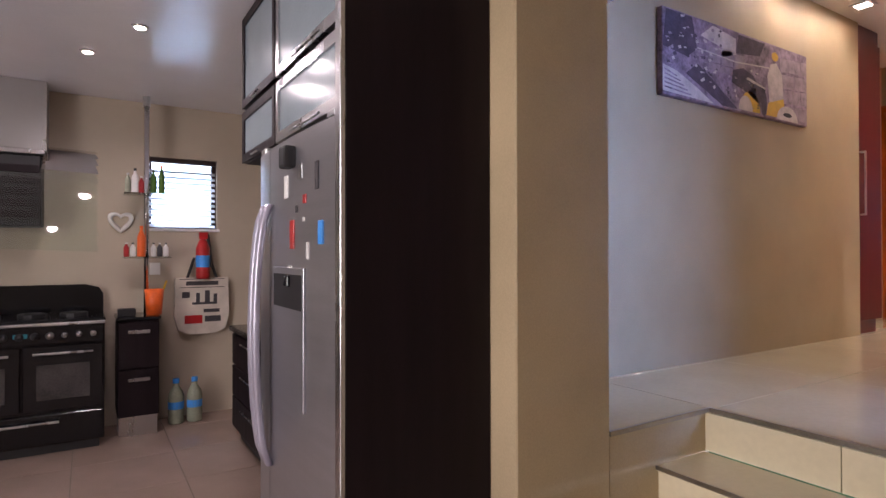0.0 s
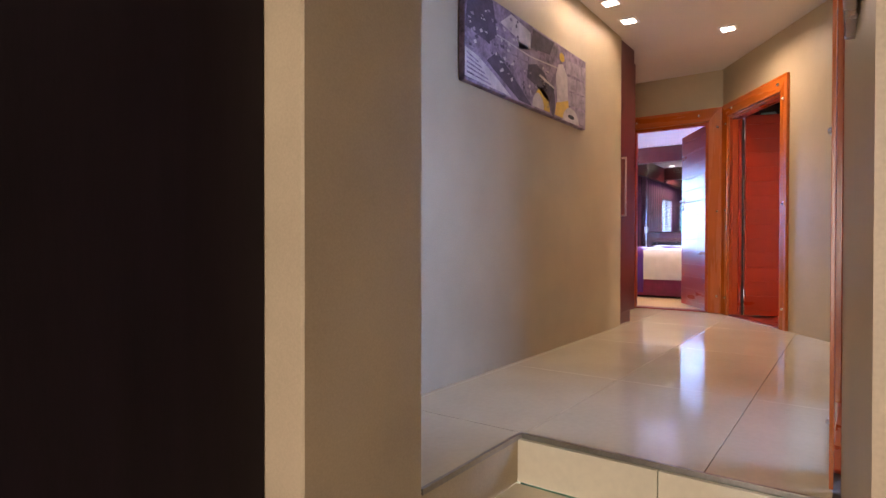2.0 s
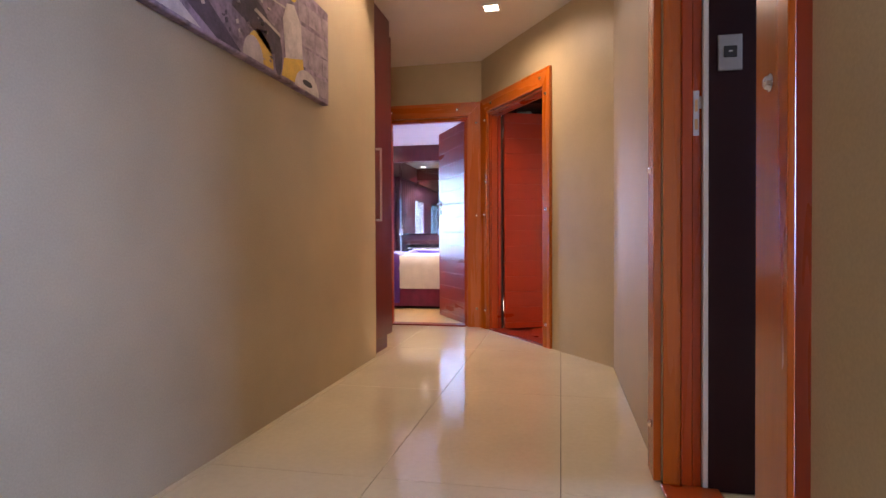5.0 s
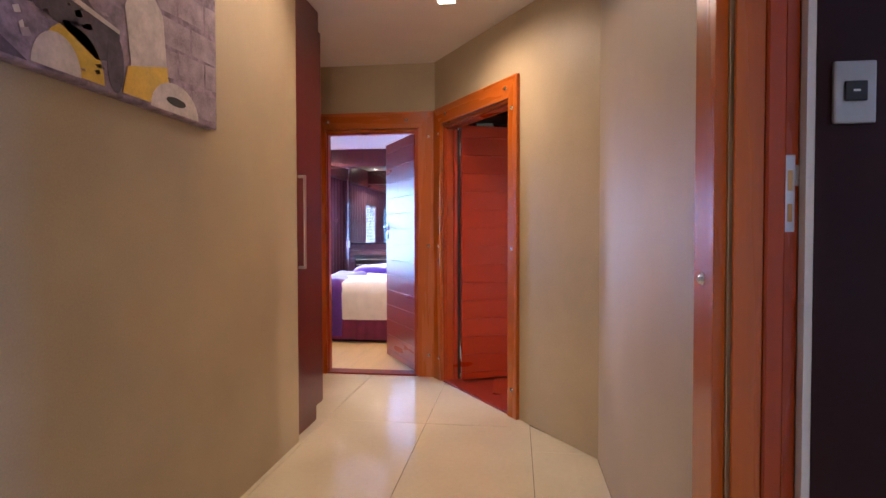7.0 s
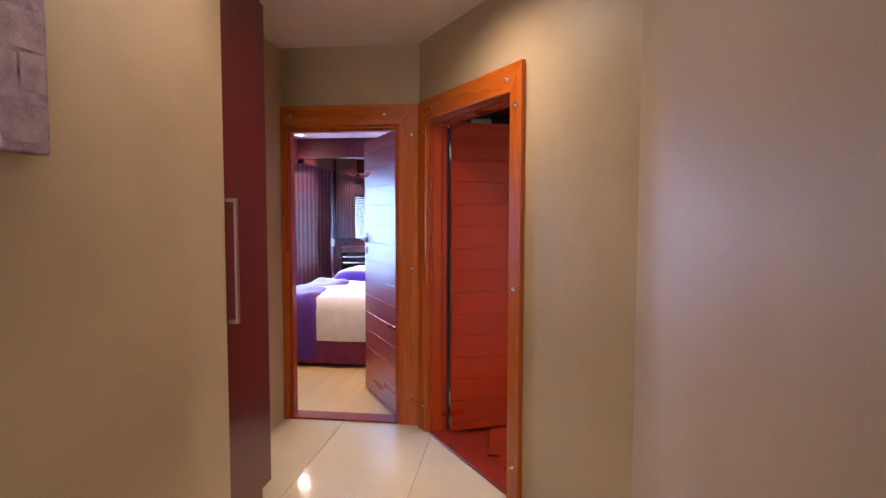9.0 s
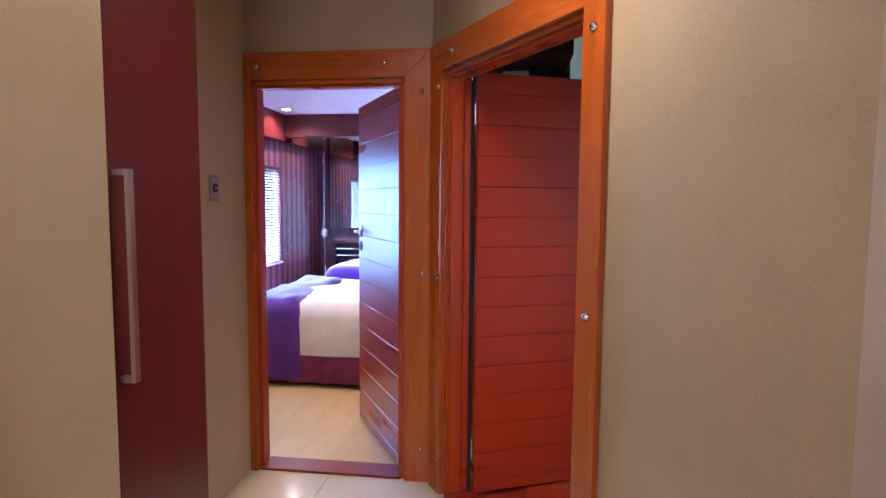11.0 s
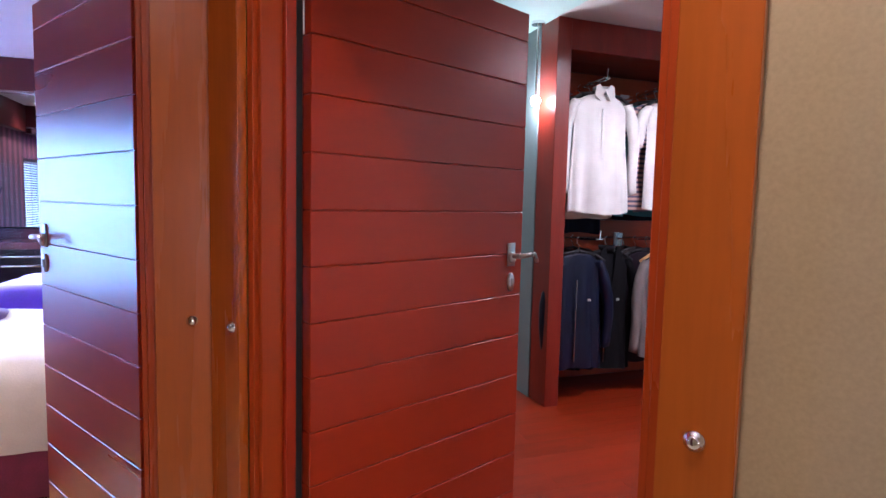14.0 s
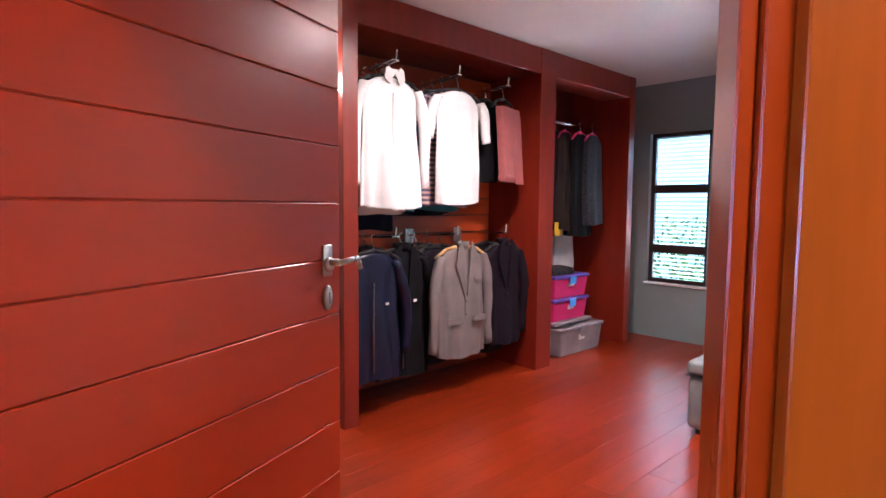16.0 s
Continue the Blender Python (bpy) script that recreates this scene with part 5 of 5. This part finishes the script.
def garment(name, lab, cat, x, y, z, width, length, material, collar="", sleeves=True, yaw=0, hmat="black", flare=1.08, seed=0, depth=0.10, group="hanging clothes", extra=None):
    """Clothes on a hanger that face -x; z is the rail's height, length runs down from the neck."""
    d = thing(name, lab, cat, x, y, z, group)
    half = width / 2
    hanger(d, x, y, z, half, hmat, yaw)
    m = pose(x, y, z - 0.085, 0, 0, yaw)
    body_half = half * (0.76 if sleeves else 1.0)
    bm = nb()
    seg, rows = 44, 26
    loops = []
    for r in range(rows + 1):
        t = r / rows
        if t < 0.16:
            u = t / 0.16
            hw = 0.07 + (body_half - 0.07) * u ** 0.8
            zz = -(0.02 + 0.085 * u ** 1.4)
            dp = 0.05 + (depth * 0.6 - 0.05) * u
        else:
            u = (t - 0.16) / 0.84
            hw = body_half * (1 - 0.05 * math.sin(math.pi * min(1, u * 1.6)) + (flare - 1) * u)
            zz = -(0.105 + (length - 0.105) * u)
            dp = depth * (0.6 + 0.4 * u)
        loop = []
        for k in range(seg):
            a = 2 * math.pi * k / seg
            fold = (0.18 + 0.5 * t) * 0.035 * noise.noise((math.cos(a) * 3.2 + seed * 5.1, math.sin(a) * 3.2, t * 1.6 + seed)) + 0.012 * t * math.sin(a * 9 + seed)
            px = -math.sin(a) * dp * 0.5 * (1 + 3 * fold) - (fold if math.sin(a) > 0 else -fold)
            py = math.copysign(abs(math.cos(a)) ** 0.75, math.cos(a)) * hw * (1 + fold * 0.6)
            loop.append(bm.verts.new(m @ Vector((px, py, zz + 0.012 * t * math.sin(a * 2 + seed)))))
        loops.append(loop)
    for p, q in zip(loops, loops[1:]):
        for k in range(seg):
            bm.faces.new((p[k], p[(k + 1) % seg], q[(k + 1) % seg], q[k]))
    bm.faces.new(loops[0])
    part("body", bm, material, d, "", True)
    if sleeves:
        sl = 0.60 if sleeves is True else sleeves
        for s in (-1, 1):
            bm = nb()
            prev = None
            for r in range(13):
                t = r / 12
                cy_ = s * (body_half * 0.9 + (half - body_half * 0.9) * min(1, t * 2.2) ** 0.7 + 0.012 * math.sin(t * 5 + seed))
                cz = -0.075 - sl * t
                rad = 0.058 - 0.016 * t
                ring = []
                for k in range(12):
                    a = 2 * math.pi * k / 12
                    f = 1 + 0.16 * noise.noise((a, t * 6, seed + s))
                    ring.append(bm.verts.new(m @ Vector((-0.012 + rad * 0.72 * math.sin(a) * f, cy_ + rad * math.cos(a) * f * (0.8 if t > 0.1 else 0.55), cz + 0.01 * math.cos(a) * s))))
                if prev:
                    for k in range(12):
                        bm.faces.new((prev[k], prev[(k + 1) % 12], ring[(k + 1) % 12], ring[k]))
                else:
                    bm.faces.new(ring)
                prev = ring
            bm.faces.new(prev[::-1])
            part("sleeve", bm, material, d, "", True)
    if collar:
        bm = nb()
        for s in (-1, 1):
            if collar == "shirt":
                prism(bm, [(s * 0.004, -0.015), (s * 0.045, 0.03), (s * 0.072, 0.018), (s * 0.082, -0.045), (s * 0.04, -0.075)], 0, 0.008, m @ Matrix(((0, 0, -1, -0.042), (1, 0, 0, 0), (0, 1, 0, 0.012), (0, 0, 0, 1))))
            else:
                prism(bm, [(s * 0.045, 0.03), (s * 0.09, -0.02), (s * 0.105, -0.14), (s * 0.02, -0.36), (s * 0.008, -0.36)], 0, 0.010, m @ Matrix(((0, 0, -1, -0.052), (1, 0, 0, 0), (0, 1, 0, 0.0), (0, 0, 0, 1))))
        part("collar", bm, material, d)
        bm = nb()
        lathe(bm, [(0.058, -0.015), (0.064, 0.03), (0.056, 0.03), (0.05, -0.015)], (0, 0, 0), 16, m @ Matrix.Diagonal((0.8, 1, 1, 1)))
        part("neckband", bm, material, d, "", True)
        pl_ = part("placket", B(-depth * 0.36 - 0.016, -depth * 0.36 - 0.008, -0.016, 0.016, -length * 0.95, -0.12 if collar == "shirt" else -0.36, 0.003, m), material, d)
        for k in range(6 if collar == "shirt" else 2):
            zz = -0.16 - k * (length - 0.24) / 6 if collar == "shirt" else -0.4 - 0.1 * k
            part("button", lathe(nb(), [(0.006, 0), (0.005, 0.003)], (0, 0, 0), 8, m @ pose(-depth * 0.36 - 0.016, 0, zz, 0, -90)), "white" if collar == "shirt" else "ink", pl_)
    if extra == "pockets":
        for s in (-1, 1):
            part("pocket_flap", B(-depth * 0.48 - 0.014, -depth * 0.48 - 0.004, s * 0.13 - 0.065, s * 0.13 + 0.065, -length * 0.70, -length * 0.64, 0.003, m), material, d)
        part("pocket_flap", B(-depth * 0.40 - 0.012, -depth * 0.40 - 0.003, -0.16, -0.08, -length * 0.32, -length * 0.29, 0.002, m), material, d)
    if extra == "zip":
        part("zip", B(-depth * 0.42 - 0.012, -depth * 0.42 - 0.004, 0.033, 0.04, -length * 0.93, -0.2, 0.001, m), "steel", d)
        part("logo_patch", B(-depth * 0.42 - 0.014, -depth * 0.42 - 0.008, -0.08, -0.055, -length * 0.42, -length * 0.40, m=m), "white", d)
    return d


UZ, LZ = 2.26, 1.16
for y in (-0.545, -1.10, -1.62):
    arm(y, UZ), arm(y, LZ)
garment("shirt", "white long sleeved cotton shirt on a black hanger", "shirt", 8.72, -0.545, UZ, 0.58, 0.83, "shirt", "shirt", 0.62, seed=1)
for k, (mt, lab) in enumerate((("white_cloth", "white shirt hanging behind another shirt"), ("navy_cloth", "navy shirt hanging behind others"))):
    garment("shirt", lab, "shirt", 8.86 + 0.12 * k, -0.545, UZ, 0.56, 0.87 + 0.12 * k, mt, "", 0.6, seed=3 + k)
garment("shirt", "plain white short sleeved shirt on a hanger", "shirt", 8.72, -1.15, UZ, 0.56, 0.80, "shirt", "", 0.28, seed=2, flare=1.0)
for k, (mt, lab) in enumerate((("check", "blue and pink checked shirt"), ("teal_cloth", "teal cotton shirt"), ("navy_cloth", "navy cotton shirt"))):
    garment("shirt", lab + " on the display arm", "shirt", 8.83 + 0.1 * k, -1.10, UZ, 0.60, 0.82 + 0.03 * k, mt, "", 0.5, seed=6 + k)
garment("shirt", "black shirt hanging next to folded trousers", "shirt", 8.85, -1.58, UZ, 0.42, 0.62, "black_cloth", "", 0.45, seed=9)
tro = thing("trousers", "dusty rose trousers folded over a hanger", "trousers", 8.74, -1.70, UZ, "hanging clothes")
hanger(tro, 8.74, -1.66, UZ, 0.20, "black", 12)
bm = nb()
box(bm, -0.03, 0.03, -0.155, 0.155, -0.72, -0.15, 0.012, pose(8.74, -1.70, UZ, 0, 4, 14), 2)
part("cloth", bm, "rose_cloth", tro, "", False)
bm = nb()
box(bm, -0.036, -0.0305, -0.15, -0.005, -0.735, -0.2, 0.002, pose(8.74, -1.70, UZ, 0, 4, 14))
part("leg_fold", bm, "rose_cloth", tro)
part("waistband", B(-0.035, 0.035, -0.157, 0.157, -0.705, -0.67, 0.006, pose(8.74, -1.70, UZ, 0, 4, 14)), "rose_cloth", tro)
garment("jacket", "dark blue satin jacket with a zip", "jacket", 8.74, -0.43, LZ, 0.50, 0.84, "blue_satin", "", 0.62, seed=11, extra="zip")
garment("jacket", "black padded jacket with fur collar", "jacket", 8.82, -0.72, LZ, 0.52, 0.88, "black_cloth", "lapel", 0.64, seed=12, depth=0.14, extra="zip")
garment("jacket", "black jacket hanging behind others", "jacket", 9.0, -0.55, LZ, 0.56, 0.92, "black_cloth", "", 0.64, seed=13)
garment("blazer", "taupe grey suit blazer on a pale wooden hanger", "blazer", 8.72, -1.20, LZ, 0.57, 0.80, "blazer", "lapel", 0.68, hmat="pale_wood", seed=14, depth=0.12, extra="pockets")
for k, mt in enumerate(("plum_cloth", "brown_cloth", "navy_cloth")):
    garment("jacket", "dark suit jacket hanging behind a grey blazer", "jacket", 8.84 + 0.1 * k, -1.10 + 0.03 * k, LZ, 0.58, 0.84, mt, "", 0.66, seed=15 + k)
garment("jacket", "dark plum jacket on a hanger", "jacket", 8.76, -1.70, LZ, 0.52, 0.80, "plum_cloth", "lapel", 0.66, seed=19, depth=0.12)
garment("jacket", "black coat hanging by the divider", "jacket", 8.9, -1.66, LZ, 0.54, 0.88, "black_cloth", "", 0.66, seed=20)
part_y = -2.95
for k, (mt, lab, yy, w, ln, hm) in enumerate((("navy_cloth", "dark blue dress on a hanger", -2.42, 0.30, 0.95, "black"), ("plum_cloth", "plum top on a hanger", -2.55, 0.30, 0.85, "black"), ("brown_cloth", "brown top on a hanger", -2.66, 0.32, 0.9, "pink"),
                                              ("black_cloth", "black dress on a hanger", -2.86, 0.40, 0.95, "pink"), ("dot_cloth", "black spotted dress on a pink hanger", -3.02, 0.40, 0.85, "pink"))):
    garment("dress", lab, "dress", 8.92 - 0.03 * k, yy, 2.13, w, ln, mt, "", False, 10, hm, 1.1, 30 + k, 0.14)
garment("skirt", "white cotton skirt hanging below the dresses", "skirt", 9.1, -3.0, 1.30, 0.32, 0.55, "shirt", "", False, 0, "black", 1.2, 41)


def crate(x, y, z, w, dpt, h, body, rim, lab):
    d = thing("storage_box", lab, "storage box", x, y, z, "stacked storage boxes")
    bm = nb()
    vs = [bm.verts.new((x + sx * (dpt / 2 - (0.02 if zz == 0 else 0)), y + sy * (w / 2 - (0.02 if zz == 0 else 0)), z + 0.001 + zz)) for zz in (0, h - 0.03) for sx, sy in ((-1, -1), (1, -1), (1, 1), (-1, 1))]
    for q in ((3, 2, 1, 0), (4, 5, 6, 7), (0, 1, 5, 4), (1, 2, 6, 5), (2, 3, 7, 6), (3, 0, 4, 7)):
        bm.faces.new([vs[i] for i in q])
    bmesh.ops.bevel(bm, geom=bm.edges[:], offset=0.008, segments=2, affect="EDGES")
    part("tub", bm, body, d)
    part("lid", B(x - dpt / 2 - 0.012, x + dpt / 2 + 0.012, y - w / 2 - 0.012, y + w / 2 + 0.012, z + h - 0.028, z + h, 0.008, seg=2), rim, d)
    part("clip", B(x - dpt / 2 - 0.02, x - dpt / 2 - 0.0125, y - 0.05, y + 0.05, z + h * 0.62, z + h - 0.01, 0.003), "blue" if rim == "violet" else "frost", d)
    part("paper_tag", B(x - dpt / 2 - 0.006, x - dpt / 2 + 0.012, y - 0.03, y + 0.05, z + h * 0.5, z + h * 0.68), "white", d)


crate(8.98, -2.83, 0.0, 0.68, 0.5, 0.26, "frost", "frost", "cloudy clear plastic storage box on the floor")
crate(9.0, -2.76, 0.26, 0.58, 0.42, 0.05, "frost", "frost", "flat cloudy plastic box under pink boxes")
crate(9.0, -2.74, 0.31, 0.54, 0.40, 0.21, "pink", "violet", "hot pink storage box with violet lid")
crate(9.0, -2.74, 0.52, 0.54, 0.40, 0.21, "pink", "violet", "hot pink storage box with violet lid")
bk = thing("handbag", "dark handbag lying on top of the storage boxes", "bag", 9.0, -2.65, 0.73)
part("bag", soft_block(nb(), 8.85, 9.12, -2.85, -2.50, 0.731, 0.80, 0.05, 0.02, 3), "brown_cloth", bk, "", True)
yt = thing("tag_card", "yellow card tag hanging between clothes", "tag", 8.9, -2.5, 1.15)
part("card", B(8.80, 8.805, -2.55, -2.45, 1.10, 1.22), "yellow", yt)
ot = thing("ottoman", "grey upholstered ottoman with dark piping", "ottoman", 6.96, -1.9, 0)
part("base", B(6.76, 7.25, -2.14, -1.65, 0.03, 0.36, 0.05, seg=3), "ottoman", ot, "", True)
part("cushion", B(6.755, 7.255, -2.145, -1.645, 0.3625, 0.45, 0.03, seg=3), "ottoman", ot, "", True)
part("piping", B(6.752, 7.258, -2.148, -1.642, 0.358, 0.3625), "black", ot)
for x in (6.82, 7.19):
    for y in (-2.08, -1.71):
        part("foot", R((x, y, 0.0), (x, y, 0.032), 0.02), "black", ot)
cu = thing("tall_cupboard", "tall dark cupboard behind the open dressing room door", "cupboard", 7.7, 1.3, 0)
part("carcass", B(7.09, 8.3, 1.232, 1.416, 0.06, 2.608, 0.003), "wenge", cu)
part("plinth", B(7.10, 8.29, 1.25, 1.416, 0.0, 0.059), "black", cu)
part("top_box", B(6.72, 7.088, 1.232, 1.555, 2.09, 2.608, 0.003), "wenge", cu, "dark box above the door")
for k in range(3):
    a = 7.092 + 0.402 * k
    o = part("door", B(a, a + 0.399, 1.211, 1.231, 0.065, 2.60, 0.003), "wenge", cu)
    part("handle", R((a + 0.36, 1.198, 1.0), (a + 0.36, 1.198, 1.3), 0.006), "steel", o)
# globe added at a bright point; its rod and canopy are invented
pg = thing("added_globe_lamp", "small glowing globe added at a bright point in the passage", "pendant lamp", 8.80, -0.08, 2.61)
part("canopy", lathe(nb(), [(0.045, -0.02), (0.045, 0.0)], (8.80, -0.08, 2.611), 16), "chrome", pg)
part("rod", R((8.80, -0.08, 2.127), (8.80, -0.08, 2.592), 0.006, 8), "chrome", pg)
gl = part("globe", lathe(nb(), [(0.008, 0.036), (0.024, 0.026), (0.034, 0.006), (0.032, -0.014), (0.018, -0.031), (0.005, -0.036)], (8.80, -0.08, 2.09), 18), "globe", pg, "glowing glass globe", True)
gl.visible_shadow = False
pd = thing("passage_door", "dark closed door at the end of the passage", "door", 11.88, 0.4, 0, kind="structure")
part("leaf", B(11.86, 11.895, 0.0, 0.85, 0.0, 2.05, 0.004), "closet_wood", pd)
part("door_handle", R((11.82, 0.1, 1.05), (11.82, 0.22, 1.05), 0.01), "steel", pd)
for z in (1.48, 1.30):
    cpn = thing("control_panel", "small white control panel on the passage wall", "control panel", 11.85, 0.9, z)
    part("panel", B(11.875, 11.898, 0.88, 1.0, z - 0.06, z + 0.06, 0.004), "white", cpn)

# ---- pieces of floors ----
TW, TL = 0.64, 1.2
me = mesh_of("tile", B(0.0015, TL - 0.0015, 0.0015, TW - 0.0015, -0.012, 0, 0.0008), "tile")


def cut_tile(parent, x0, x1, y0, y1, z=0.0, material="tile"):
    ob = new("tile", mesh_of("tile", B(x0 + 0.0015, x1 - 0.0015, y0 + 0.0015, y1 - 0.0015, z - 0.005, z, 0.0008), material))
    ob.parent = parent


for j, (ya, yb) in enumerate(((1.14, 1.78), (1.78, 2.42), (2.42, 2.86), (0.80, 1.14))):
    xs = [2.275, 3.34, 4.54, 5.74, 6.94]
    for a, b in zip(xs, xs[1:]):
        if j == 2 and b < 5:
            b_y = 2.449
        else:
            b_y = yb
        if j == 3 and b > 5.4:
            b = 5.36
            if a > 5:
                continue
        if j == 0 and a > 5.5:
            bm = nb()
            prism(bm, [(a + 0.0015, 1.1415), (5.80, 1.1415), (6.74, 1.7785), (a + 0.0015, 1.7785)], -0.005, 0)
            ob = new("tile", mesh_of("tile", bm, "tile"))
            ob.parent = floor
            continue
        if j == 2 and a < 5.3 < b:
            cut_tile(floor, a, 5.36, ya, 2.449), cut_tile(floor, 5.36, b, ya, yb)
            continue
        cut_tile(floor, a, b if j != 1 else min(b, 6.90), ya, b_y)
bm = nb()
prism(bm, [(5.3615, 0.82), (5.77, 1.1385), (5.3615, 1.1385)], -0.005, 0)
ob = new("tile", mesh_of("tile", bm, "tile"))
ob.parent = floor
cut_tile(floor, 1.643, 2.272, 1.80, 2.449)
kf = scene.objects["floor_kitchen_base"]
me = mesh_of("tile", B(0.002, 0.598, 0.002, 0.598, -0.005, 0, 0.001), "kitchen_tile")
for i in range(9):
    for j in range(15):
        ob = new("tile", me)
        ob.parent, ob.location = kf, (-3.1 + 0.6 * i, -3.1 + 0.6 * j, KF)
# dressing room planks run along y
PWD = 0.17
lens = (1.4, 1.9, 1.1)
mes = [mesh_of("plank", B(0.0004, PWD - 0.0004, 0.0004, L - 0.0008, -0.012, 0, 0.0005), "plank") for L in lens]
for i in range(39):
    x = 5.45 + PWD * i
    lo = -3.96 if x < 9.3 else -0.28
    hi = min(1.40, 0.78 + (x - 5.45) * 0.678 - 0.03) if x < 6.9 else 1.40
    y = lo - (i * 0.77) % 1.1
    k = i
    while y < hi:
        L = lens[k % 3]
        a, b = max(y, lo), min(y + L, hi)
        if b - a > 0.05:
            if a == y and b == y + L:
                me = mes[k % 3]
                ob = new("plank", me)
                ob.location = (x, y, 0)
            else:
                ob = new("plank", mesh_of("plank", B(0.0004, PWD - 0.0004, 0.0004, b - a - 0.0008, -0.012, 0, 0.0005), "plank"))
                ob.location = (x, a, 0)
            ob.parent = floor_dressing
        y, k = y + L, k + 1
# bedroom boards run along x
me = mesh_of("plank", B(0.0003, 1.2497, 0.0003, 0.1897, -0.008, 0, 0.0005), "laminate")
for j in range(15):
    for i in range(5):
        ob = new("plank", me)
        ob.parent, ob.location = floor_bedroom, (7.03 + 1.25 * i, 1.72 + 0.19 * j, 0)
